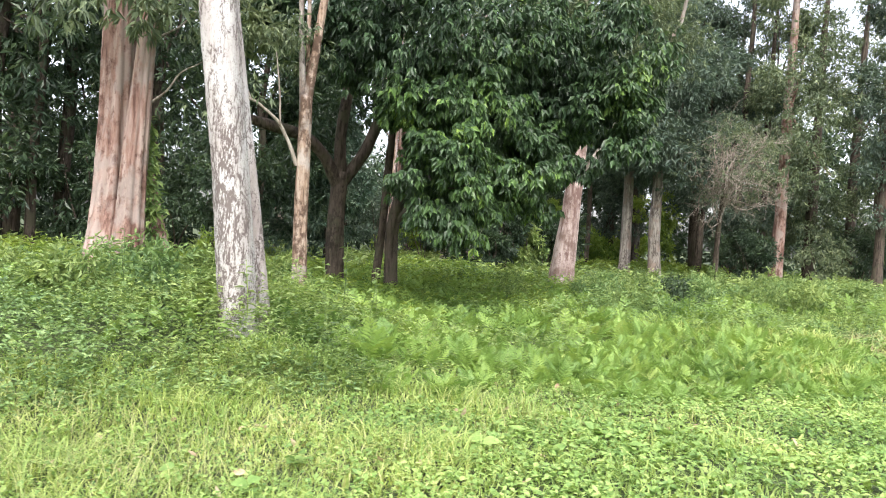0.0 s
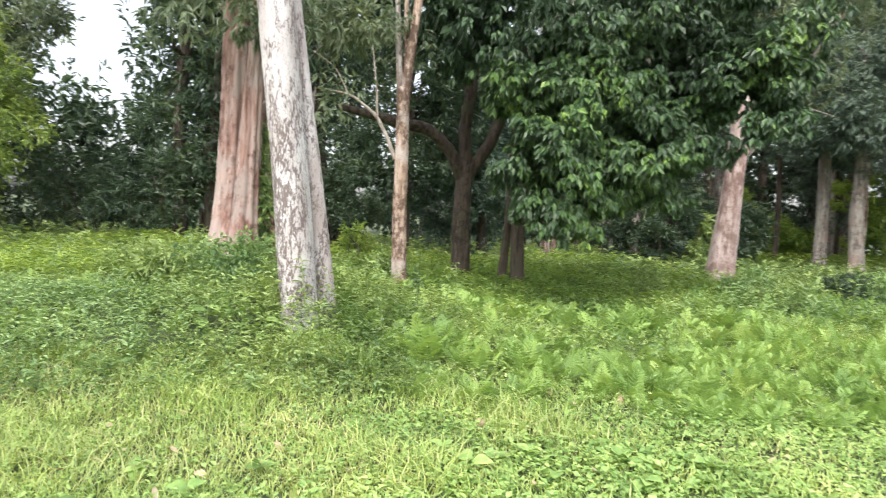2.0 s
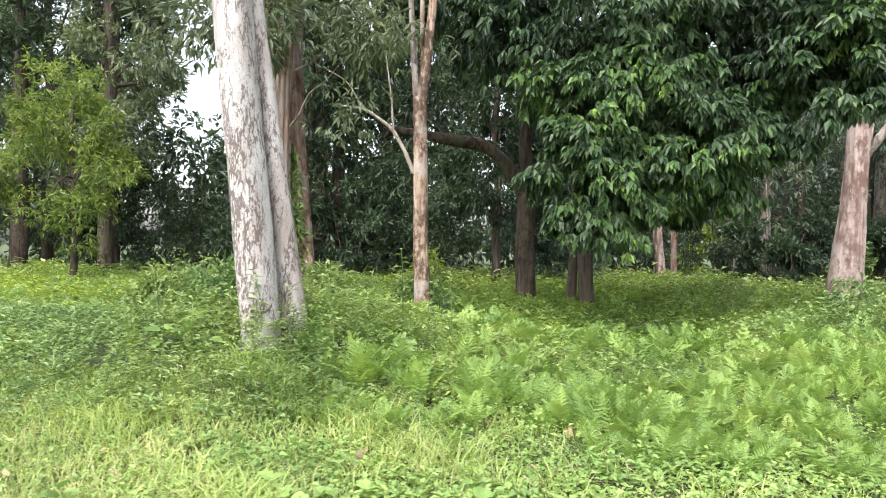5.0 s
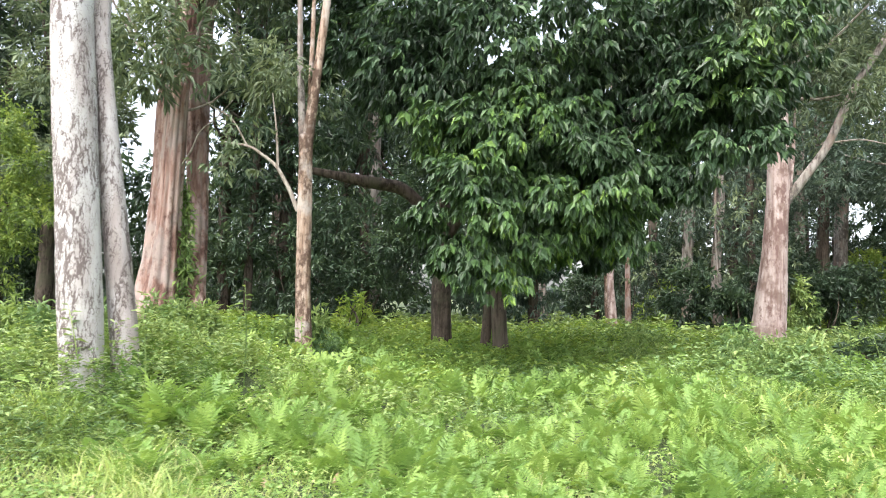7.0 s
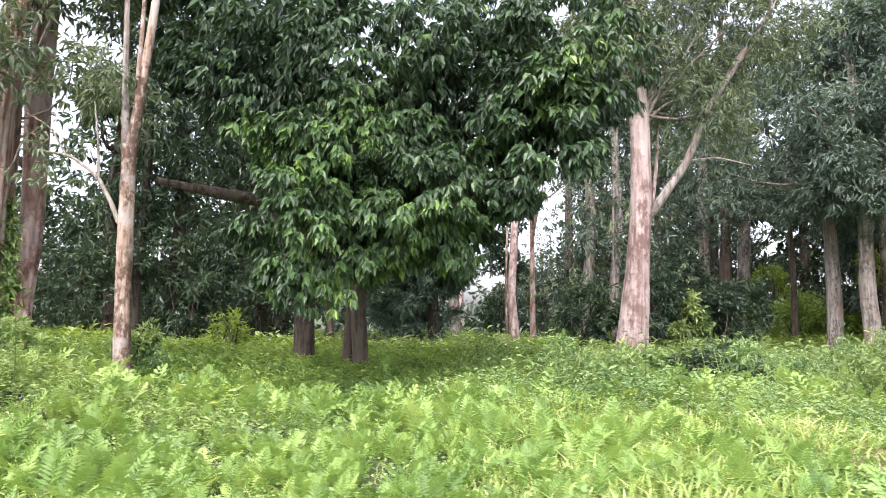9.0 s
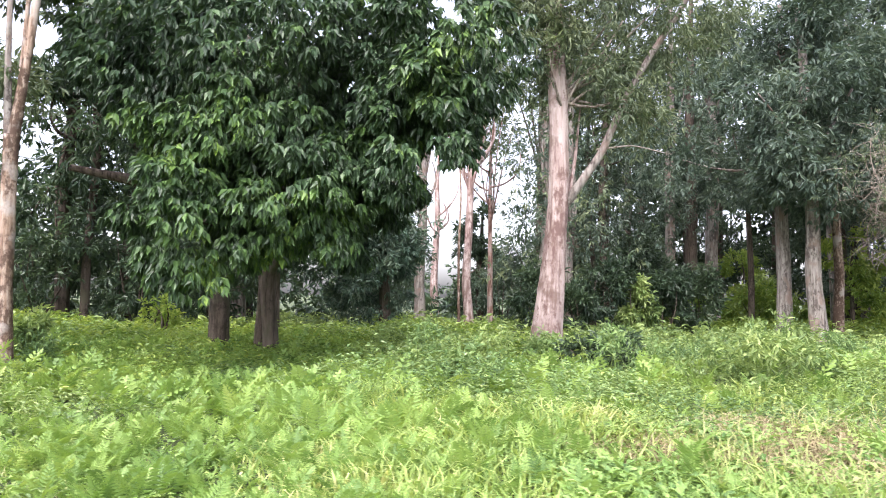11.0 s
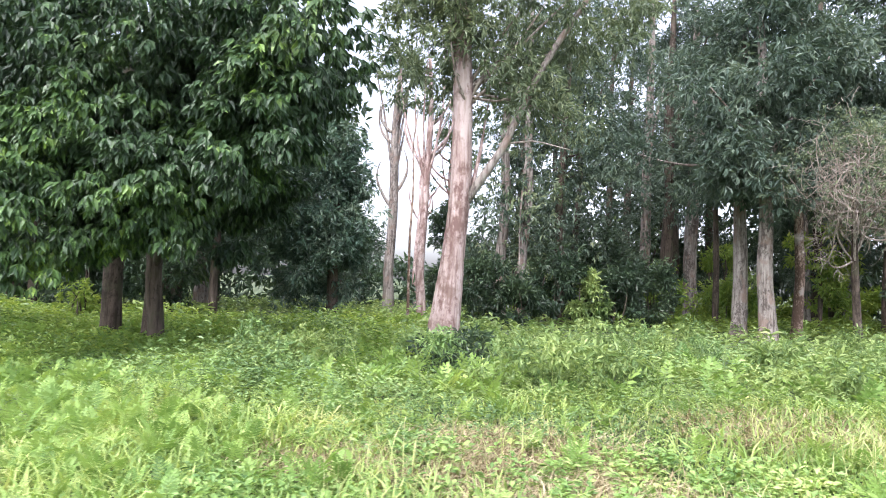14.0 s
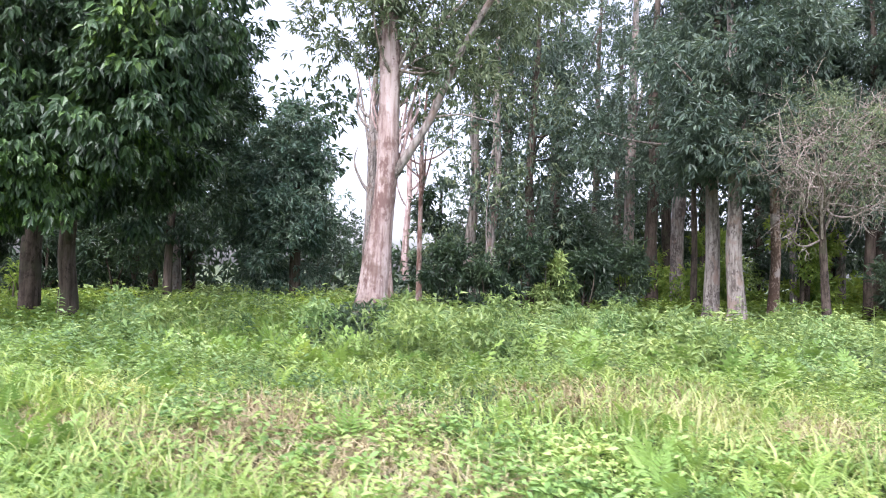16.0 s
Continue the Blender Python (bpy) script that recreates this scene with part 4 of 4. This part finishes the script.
# ---- undergrowth ----
STRAW = ((8.5, 6.4, 0.9, 0.6), (11.2, 7.4, 0.9, 0.6), (9.4, 5.3, 0.7, 0.5), (7.0, 5.8, 0.7, 0.4), (8.1, 5.5, 0.6, 0.6), (12.8, 6.4, 0.6, 0.5))


def in_straw(x, y):
    return np.minimum.reduce([((x - a) / c) ** 2 + ((y - b) / d) ** 2 for a, b, c, d in STRAW]) < 0.75 + 0.8 * soft(x, y, 4.1, 1.7) - 0.9 * rng.uniform(size=np.shape(x)) ** 2


def soft(x, y, f, s):
    """A soft uneven field between 0 and 1."""
    return 0.5 + 0.25 * (np.sin(f * x + s) * np.sin(f * 1.3 * y + 2 * s) + np.sin(0.57 * f * (x + y) + 3 * s))


def herb_height(x, y):
    """How tall the herbs grow: low by the lawn, taller towards the trees."""
    lawn_edge = np.clip(5.3 + 0.30 * (x + 3), 4.8, 6.0) + 1.3 * (soft(x, y, 2.7, 3.3) - 0.5)
    h = 0.12 + 0.42 * np.clip((y - lawn_edge) / 2.2, 0, 1)
    h = h * (0.45 + 1.1 * soft(x, y, 1.6, 0.6) ** 1.3)
    h = h + 0.30 * np.exp(-(((x + 2.4) / 2.2) ** 2) - ((y - 6.5) / 1.3) ** 2)
    h = h * (1 - 0.3 * np.clip((x - 4.5) / 2, 0, 1) * np.clip((y - 7) / 2, 0, 1))
    h = h * (1 - 0.28 * np.clip((4.5 - x) / 2, 0, 1) * np.clip((y - 6.5) / 2, 0, 1))
    return h * (1 - 0.52 * np.exp(-(((x - 2.0) / 3.2) ** 2) - ((y - 12.0) / 3.6) ** 2))


def scatter(x0, x1, y0, y1, count):
    return rng.uniform(x0, x1, count), rng.uniform(y0, y1, count)


def herbs(name, x, y, tall, leaves, length, width, mat, label):
    """Leafy weeds: leaves on short upright shoots."""
    k = len(x)
    each = leaves
    z0 = ground_z(x, y)
    up = rng.uniform(0.15, 1.0, (k, each)) ** 0.8
    a = rng.uniform(0, 2 * np.pi, (k, each))
    lean = rng.normal(size=(k, 2)) * 0.12
    base = np.stack([x[:, None] + lean[:, :1] * up * tall[:, None] + 0.02 * np.cos(a), y[:, None] + lean[:, 1:] * up * tall[:, None] + 0.02 * np.sin(a), z0[:, None] + up * tall[:, None]], -1).reshape(-1, 3)
    rise = rng.uniform(-0.25, 0.7, k * each)
    ahead = unit(np.stack([np.cos(a).ravel(), np.sin(a).ravel(), rise], 1))
    side = unit(np.cross(ahead, np.array([0, 0, 1.0]) + 0.25 * rng.normal(size=(k * each, 3))))
    ln = length * rng.uniform(0.6, 1.3, k * each)
    v, t = spread(LEAF_FAR, base, ahead, side, ln, ln * width)
    ob = link_part(name, triangles(name, v, t), mat)
    return tagged(ob, label, "undergrowth", kind="stuff")


x, y = scatter(-8, 17, 4.0, 9.5, 15000)
keep = (herb_height(x, y) > 0.17) & (~in_straw(x, y) | (rng.uniform(size=len(x)) < 0.25)) & (rng.uniform(size=len(x)) < 0.35 + 0.65 * (np.abs(x + 4.5) < 3.5) + 0.3 * soft(x, y, 0.9, 2))
tall = herb_height(x, y) * rng.uniform(0.55, 1.15, len(x))
cool = soft(x, y, 0.85, 0.4) + 0.18 * np.exp(-(((x + 4.5) / 3.0) ** 2)) + 0.12 * rng.normal(size=len(x)) > 0.62
for pick, mat, words in ((keep & ~cool, LEAF_HERB, "knee-high leafy green weeds"), (keep & cool, LEAF_COOL, "clumps of bluish green leafy weeds")):
    herbs("herbs", x[pick], y[pick], tall[pick], 13, 0.064, 0.42, mat, words)
x, y = scatter(-12, 24, 9.0, 17, 13000)
tall = herb_height(x, y) * rng.uniform(0.75, 1.2, len(x))
cool = soft(x, y, 0.7, 1.4) + 0.12 * rng.normal(size=len(x)) > 0.55
for pick, mat, words in ((~cool, LEAF_HERB, "knee-high leafy green weeds beneath the trees"), (cool, LEAF_COOL, "bluish green weeds beneath the trees")):
    herbs("herbs", x[pick], y[pick], tall[pick], 8, 0.10, 0.42, mat, words)
x, y = scatter(-34, 42, 17, 44, 8000)
herbs("herbs", x, y, herb_height(x, y) * rng.uniform(0.75, 1.3, len(x)), 5, 0.26, 0.45, LEAF_HERB, "low green growth on the wood's floor")
x, y = scatter(-8, 16, 2.4, 7.2, 17000)
keep = (~in_straw(x, y) | (rng.uniform(size=len(x)) < 0.25)) & (rng.uniform(size=len(x)) < 0.35 + 0.9 * soft(x, y, 1.4, 5) * np.clip((x + 3.5) / 3, 0.25, 1))
herbs("ground_weeds", x[keep], y[keep], 0.06 + 0.10 * soft(x, y, 2.3, 2)[keep], 6, 0.042, 0.6, LEAF_WEED, "small round-leaved weeds creeping through the grass")

x, y = scatter(-2.5, 9.5, 0.4, 4.8, 9500)
keep = rng.uniform(size=len(x)) < (0.45 + 0.6 * soft(x, y, 2.1, 4)) * np.clip((y - 0.5) / 1.6, 0, 1) * np.clip((9.5 - x) / 3, 0, 1) * np.clip((x + 2.5) / 2, 0, 1)
herbs("ground_weeds", x[keep], y[keep], 0.04 + 0.09 * soft(x, y, 2.7, 1)[keep], 6, 0.05, 0.72, LEAF_WEED, "flat round-leaved weeds in the short grass")


x, y = scatter(-16, 7, 13, 22, 6000)
keep = rng.uniform(size=len(x)) < soft(x, y, 0.6, 1.2) + 0.2
herbs("herbs", x[keep], y[keep], herb_height(x, y)[keep] * rng.uniform(0.8, 1.2, keep.sum()), 7, 0.15, 0.42, LEAF_LIT, "yellow-green weeds in a sunny clearing")
x, y = scatter(-12, -5.5, 10, 15, 2600)
herbs("herbs", x, y, rng.uniform(0.25, 0.5, len(x)), 8, 0.11, 0.42, LEAF_LIT, "sunlit yellow-green weeds at the wood's edge")
# weeds under the mango: brighter leaf colours make up for light the crown blocks
x, y = rng.normal(2.4, 2.4, 5600), rng.normal(12.6, 1.6, 5600)
herbs("herbs", x, y, rng.uniform(0.14, 0.36, len(x)), 7, 0.10, 0.36, LEAF_FERN, "weeds in the mango tree's shade, their green lightened to offset it")
x, y = rng.normal(2.2, 2.6, 4200), rng.normal(14.8, 2.2, 4200)
herbs("herbs", x, y, rng.uniform(0.12, 0.42, len(x)), 7, 0.12, 0.42, LEAF_LIT, "yellow-green weeds beneath the mango tree, with light put into their colour")
x, y = scatter(15, 34, 27, 41, 3500)
herbs("herbs", x, y, rng.uniform(0.3, 0.7, len(x)), 7, 0.24, 0.42, LEAF_LIT, "yellow-green weeds in a far clearing")


def grass(name, x, y, tall, mat, label, wide=0.012, flop=0.5):
    """Blades that bow over towards their tips."""
    k = len(x)
    z = ground_z(x, y)
    a = rng.uniform(0, 2 * np.pi, k)
    f = np.stack([np.cos(a), np.sin(a), np.zeros(k)], 1)
    s = np.stack([-np.sin(a), np.cos(a), np.zeros(k)], 1) * wide * rng.uniform(0.6, 1.3, (k, 1))
    b = np.stack([x, y, z], 1)
    h = tall[:, None]
    out = rng.uniform(0.1, 1.0, (k, 1)) * flop * h
    up = np.array([0, 0, 1.0])
    mid = b + up * h * 0.62 + f * out * 0.35
    tip = b + up * h * rng.uniform(0.75, 1.0, (k, 1)) + f * out
    v = np.stack([b - s, b + s, mid - s * 0.8, mid + s * 0.8, tip], 1).reshape(-1, 3)
    t = np.array([(0, 1, 3), (0, 3, 2), (2, 3, 4)])[None] + (np.arange(k) * 5)[:, None, None]
    ob = link_part(name, triangles(name, v, t.reshape(-1, 3)), mat)
    return tagged(ob, label, "grass", kind="stuff")


x, y = scatter(-7, 5.5, 1.2, 6.2, 76000)
keep = rng.uniform(size=len(x)) < (1.1 - 0.2 * np.clip(x + 2.5, 0, 4.5)) * np.clip((y - 1.2) / 1.5, 0, 1)
x, y = x[keep], y[keep]
grass("lawn_grass", x, y, (0.04 + 0.34 * soft(x, y, 1.9, 1.0) ** 1.2 * soft(x, y, 6.1, 2.0) ** 1.2) * np.clip(1.15 - 0.12 * (x + 3), 0.5, 1.3) * rng.uniform(0.6, 1.4, len(x)), LEAF_GRASS, "shaggy yellow-green grass", 0.0055, 2.1)
x, y = scatter(-14, 20, -7, 3.4, 26000)
grass("lawn_grass", x, y, rng.uniform(0.04, 0.14, len(x)), LEAF_GRASS, "short trodden grass along the walk", 0.012, 1.3)
x, y = scatter(3.5, 17, 3.6, 9.0, 36000)
keep = (~in_straw(x, y) | (rng.uniform(size=len(x)) < 0.25)) & (soft(x, y, 1.3, 4) + 0.5 * rng.uniform(size=len(x)) > 0.62)
x, y = x[keep], y[keep]
grass("tall_grass", x, y, (0.08 + 0.26 * soft(x, y, 1.7, 3.0) ** 1.6) * rng.uniform(0.6, 1.3, len(x)), LEAF_GRASS, "light green grass in loose tufts", 0.0105, 1.9)
x, y = scatter(6.0, 15.0, 3.8, 6.4, 3600)
keep = (~in_straw(x, y) | (rng.uniform(size=len(x)) < 0.3)) & (rng.uniform(size=len(x)) < 0.3 + soft(x, y, 1.5, 0.9))
herbs("ground_weeds", x[keep], y[keep], 0.10 + 0.16 * soft(x, y, 2.0, 1.1)[keep], 9, 0.075, 0.5, LEAF_WEED, "leafy pale green weeds among the grass")
pieces_x, pieces_y = [], []
for a, b, c, d in STRAW:
    n = int(6200 * c * d)
    u, q = rng.uniform(0, 2 * np.pi, n), np.sqrt(rng.uniform(0, 1.6, n))
    pieces_x.append(a + c * q * np.cos(u))
    pieces_y.append(b + d * q * np.sin(u))
x, y = np.concatenate(pieces_x), np.concatenate(pieces_y)
grass("dry_grass", x, y, 0.07 + 0.15 * rng.uniform(size=len(x)) ** 2, LEAF_STRAW, "patches of cut, dry straw-coloured grass", 0.006, 2.4)


def frond_mesh(pairs, arch, seed):
    """One fern frond: a bowed midrib with narrow leaflets on both sides, 1 m long, along +y, in one piece."""
    r = np.random.default_rng(seed)
    u = np.linspace(0.0, 1.0, pairs + 2)
    c = np.stack([0 * u, u * (1 - 0.15 * arch * u), arch * (0.75 * u - 0.72 * u ** 2)], -1)
    verts, tris = list(c), []
    n = len(verts)
    verts += list(c + np.array((0.008, 0, 0)))
    for k in range(pairs + 1):
        tris += [(k, n + k, n + k + 1), (k, n + k + 1, k + 1)]
    for k in range(1, pairs + 1):
        ln = 0.24 * np.sin(np.pi * (0.16 + 0.84 * u[k]) ** 0.8) ** 0.8 + 0.015
        for sgn in (-1, 1):
            d = np.array((sgn * 0.93, 0.36 + 0.3 * u[k], -0.18 + 0.12 * r.normal()))
            d = d / np.linalg.norm(d)
            n = len(verts)
            w = 0.36 / pairs
            along = np.array((0, 1.0, 0))
            verts += [c[k] + d * ln * 0.45 + along * w * 1.1 + np.array((0, 0, 0.01)), c[k] + d * ln * 0.45 - along * w * 0.9, c[k] + d * ln]
            tris += [(k, n + 1, n + 2), (k, n + 2, n)] if sgn > 0 else [(k, n + 2, n + 1), (k, n, n + 2)]
    return np.array(verts), np.array(tris)


def fern_field(name, x, y, size, fronds, pairs, label):
    """Many ferns as one field."""
    shapes = [frond_mesh(pairs, a, s) for a, s in ((0.7, 1), (1.0, 2), (0.45, 3))]
    pieces = []
    k = len(x)
    for m, (v, t) in enumerate(shapes):
        per = fronds // 3
        ids = np.repeat(np.arange(k), per)
        a = rng.uniform(0, 2 * np.pi, len(ids))
        e = rng.uniform(0.45, 1.25, len(ids))
        s = size[ids] * rng.uniform(0.7, 1.2, len(ids))
        roll = rng.normal(size=len(ids)) * 0.3
        ca, sa, ce, se = np.cos(a), np.sin(a), np.cos(e), np.sin(e)
        ahead = np.stack([ca * ce, sa * ce, se], 1)
        side0 = np.stack([sa, -ca, 0 * a], 1)
        up0 = np.cross(side0, ahead)
        side = side0 * np.cos(roll)[:, None] + up0 * np.sin(roll)[:, None]
        up = np.cross(side, ahead)
        base = np.stack([x[ids], y[ids], ground_z(x[ids], y[ids])], 1)
        w = base[:, None] + s[:, None, None] * (v[None, :, 0, None] * side[:, None] + v[None, :, 1, None] * ahead[:, None] + v[None, :, 2, None] * up[:, None])
        pieces.append((w.reshape(-1, 3), (t[None] + (np.arange(len(ids)) * len(v))[:, None, None]).reshape(-1, 3)))
    ob = link_part(name, triangles(name, *joined(pieces)), LEAF_FERN)
    return tagged(ob, label, "ferns", kind="stuff")


def fern_here(x, y):
    """Ferns stand thick before the mango tree and thin out to both sides."""
    return np.exp(-(((x - 2.0) / 3.6) ** 2)) * 0.95 + 0.10


x, y = scatter(-7, 14, 4.6, 8.0, 1500)
keep = (rng.uniform(size=len(x)) < fern_here(x, y)) & (~in_straw(x, y) | (rng.uniform(size=len(x)) < 0.25)) & (y > 5.4 - 0.35 * np.clip(x, -3, 3))
fern_field("fern_bed", x[keep], y[keep], (0.18 + 0.26 * soft(x, y, 2.1, 0.3)[keep]) * rng.uniform(0.7, 1.25, keep.sum()), 6, 12, "thick bed of bright green ferns")
x, y = scatter(-8, 15, 8.0, 13.0, 1500)
keep = rng.uniform(size=len(x)) < fern_here(x, y) + 0.1
fern_field("fern_bed", x[keep], y[keep], (0.32 + 0.26 * rng.uniform(size=keep.sum())) * (1 - 0.5 * np.exp(-(((x[keep] - 2.2) / 2.6) ** 2) - ((y[keep] - 12.5) / 3.0) ** 2)), 6, 7, "ferns growing thick towards the trees")

x, y = scatter(-1.5, 6.5, 11.6, 15.8, 420)
fern_field("fern_bed", x, y, 0.28 + 0.24 * rng.uniform(size=len(x)), 6, 5, "ferns in the shade beneath the mango tree")

# ---- pale seed stalks over the grass ----
x, y = scatter(-6.5, 3.0, 3.4, 6.0, 15000)
keep = rng.uniform(size=len(x)) < soft(x, y, 1.7, 2.2) ** 1.5 * np.clip((3.4 - x) / 4, 0, 1)
x, y = x[keep], y[keep]
grass("seed_stalks", x, y, (0.10 + 0.17 * soft(x, y, 2.3, 0.7)) * rng.uniform(0.5, 1.3, len(x)), LEAF_SEED, "wispy pale seed stalks of unmown grass", 0.003, 2.3)
x, y = scatter(7.0, 14.5, 4.4, 7.4, 5200)
keep = rng.uniform(size=len(x)) < soft(x, y, 1.9, 0.4) ** 1.6
x, y = x[keep], y[keep]
grass("seed_stalks", x, y, (0.16 + 0.26 * soft(x, y, 2.3, 0.7)) * rng.uniform(0.6, 1.3, len(x)), LEAF_SEED, "wispy straw-tinted grass stalks", 0.005, 1.3)


# ---- fallen leaves on the grass ----
def fallen_leaf_mesh(seed):
    """A dry leaf, cupped and curled at its tip."""
    r = np.random.default_rng(seed)
    u = np.linspace(0, 1, 6)
    half = 0.30 * np.sin(np.pi * (0.06 + 0.92 * u)) ** 0.8
    curl = r.uniform(0.1, 0.35)
    verts, tris = [], []
    for k in range(6):
        lift = curl * (u[k] - 0.4) ** 2 * 1.6
        verts += [(-half[k], u[k], lift + 0.35 * half[k]), (0, u[k], lift), (half[k] * r.uniform(0.8, 1.1), u[k], lift + 0.25 * half[k])]
    for k in range(5):
        n = 3 * k
        tris += [(n, n + 1, n + 4), (n, n + 4, n + 3), (n + 1, n + 2, n + 5), (n + 1, n + 5, n + 4)]
    me = triangles("fallen_leaf", np.array(verts), np.array(tris), True)
    me.materials.append(LEAF_DRY)
    return me


dry = [fallen_leaf_mesh(k) for k in range(4)]
r = np.random.default_rng(15)
for k in range(100):
    if k < 75:
        x, y = -0.6 + r.normal() * 1.7, 3.9 + r.normal() * 0.6
    else:
        x, y = r.uniform(-4, 12), r.uniform(3.2, 6.5)
    ob = new("fallen_leaf", dry[k % 4])
    size = r.uniform(0.045, 0.10)
    ob.matrix_world = Matrix.Translation((x, y, float(ground_z(x, y)) + r.uniform(0.02, 0.06))) @ Euler((r.normal() * 0.5, r.normal() * 0.35, r.uniform(0, 6.28))).to_matrix().to_4x4() @ Matrix.Scale(size, 4)
    tagged(ob, "dry pale brown fallen leaf lying in the grass", "leaf", "fallen leaves")


# ---- single ferns nearest the walk ----
def fern_thing(meshes, x, y, size, r):
    base = new("fern")
    base.location = (x, y, float(ground_z(x, y)))
    base.empty_display_size = 0.1
    tagged(base, "bright green fern with arching feathery fronds", "fern", "ferns beside the walk")
    for k in range(7):
        f = new("frond", meshes[k % 3])
        f.parent = base
        f.matrix_local = Euler((r.uniform(0.5, 1.15), r.normal() * 0.25, k * 0.9 + r.uniform(-0.3, 0.3))).to_matrix().to_4x4() @ Matrix.Scale(size * r.uniform(0.75, 1.15), 4)
    return base


fronds = []
for k, arch in enumerate((0.7, 1.0, 0.45)):
    me = triangles("frond", *frond_mesh(14, arch, 20 + k))
    me.materials.append(LEAF_FERN)
    fronds.append(me)
r = np.random.default_rng(33)
for k in range(100):
    x = r.uniform(-1.2, 5.0) if k < 92 else r.uniform(6.0, 9.0)
    y = 4.7 + r.uniform(0, 1.6) - 0.25 * min(max(x, 0), 2)
    fern_thing(fronds, x, y, r.uniform(0.22, 0.38) if k < 92 else r.uniform(0.2, 0.3), r)


# ---- a large-leaved weed beside the twin-stemmed tree ----
def large_leaf_mesh():
    u = np.linspace(0, 1, 8)
    half = 0.36 * np.sin(np.pi * u ** 0.75) ** 0.9 + 0.005
    verts, tris = [], []
    for k in range(8):
        dip = -0.35 * u[k] ** 2
        verts += [(-half[k], u[k], dip + 0.25 * half[k]), (0, u[k], dip), (half[k], u[k], dip + 0.25 * half[k])]
    for k in range(7):
        n = 3 * k
        tris += [(n, n + 1, n + 4), (n, n + 4, n + 3), (n + 1, n + 2, n + 5), (n + 1, n + 5, n + 4)]
    me = triangles("leaf", np.array(verts), np.array(tris), True)
    me.materials.append(LEAF_WEED)
    return me


r = np.random.default_rng(71)
big_leaf = large_leaf_mesh()
for x, y, high, count in ((-2.72, 6.45, 0.85, 12), (-2.5, 6.3, 0.6, 8), (-3.1, 6.6, 0.7, 8)):
    weed = new("broadleaf_weed")
    weed.location = (x, y, float(ground_z(x, y)))
    weed.empty_display_size = 0.1
    tagged(weed, "upright weed with large pale green leaves by the pale trunk", "weed", "broadleaf weeds")
    stem("stem", weed, LEAF_HERB, bend((x, y, float(ground_z(x, y)) - 0.05), (x + 0.05, y - 0.04, high), 0, (0.02, 0, 0)), np.linspace(0.012, 0.005, 5), sides=6, step=0.1)
    for k in range(count):
        lf = new("leaf", big_leaf)
        lf.parent = weed
        lf.matrix_local = Matrix.Translation((0.04 * k / count, -0.03 * k / count, high * (0.35 + 0.6 * k / count) - float(ground_z(x, y)))) @ Euler((r.uniform(-0.1, 0.6), r.normal() * 0.3, k * 2.4 + r.normal() * 0.3)).to_matrix().to_4x4() @ Matrix.Scale(r.uniform(0.13, 0.22), 4)


for k in range(22):
    x, y = (r.uniform(-3.4, 1.2), r.uniform(2.9, 3.9)) if k < 16 else (r.uniform(6, 11), r.uniform(3.6, 4.6))
    rosette = new("broadleaf_weed")
    rosette.location = (x, y, float(ground_z(x, y)))
    rosette.empty_display_size = 0.1
    tagged(rosette, "low weed with a few broad pale green leaves in the grass", "weed", "broadleaf weeds")
    for q in range(6):
        lf = new("leaf", big_leaf)
        lf.parent = rosette
        lf.matrix_local = Matrix.Translation((0, 0, r.uniform(0.03, 0.12))) @ Euler((r.uniform(0.0, 0.7), r.normal() * 0.3, q * 1.05 + r.normal() * 0.3)).to_matrix().to_4x4() @ Matrix.Scale(r.uniform(0.08, 0.14), 4)


# ---- upright leafy shoots standing out of the undergrowth ----
def shoot_leaf_mesh():
    v, t = LEAF_NEAR
    me = triangles("leaf", v * np.array((0.42, 1, 1)), t)
    me.materials.append(LEAF_HERB)
    return me


shoot_leaf = shoot_leaf_mesh()
r = np.random.default_rng(91)
spots = [(r.uniform(-5.5, -0.2), r.uniform(6.2, 9.0)) for k in range(22)] + [(r.uniform(9, 16), r.uniform(8.5, 14.5)) for k in range(22)] + [(r.uniform(4.5, 8.5), r.uniform(8, 12)) for k in range(10)]
for x, y in spots:
    z = float(ground_z(x, y))
    high = r.uniform(0.65, 1.05)
    lx, ly = r.normal() * 0.12, r.normal() * 0.12
    sh = new("weed_shoot")
    sh.location = (x, y, z)
    sh.empty_display_size = 0.1
    tagged(sh, "upright green weed shoot with paired narrow leaves", "weed", "weed shoots")
    stem("stem", sh, LEAF_HERB, bend((x, y, z - 0.05), (x + lx, y + ly, z + high), 0, (0.02, 0.01, 0)), np.linspace(0.009, 0.003, 5), sides=5, step=0.15)
    for k in range(16):
        u = 0.35 + 0.65 * k / 15
        lf = new("leaf", shoot_leaf)
        lf.parent = sh
        lf.matrix_local = Matrix.Translation((lx * u, ly * u, high * u)) @ Euler((r.uniform(-0.2, 0.5), r.normal() * 0.2, k * 1.9 + r.normal() * 0.3)).to_matrix().to_4x4() @ Matrix.Scale(r.uniform(0.10, 0.17) * (1.25 - 0.5 * u), 4)
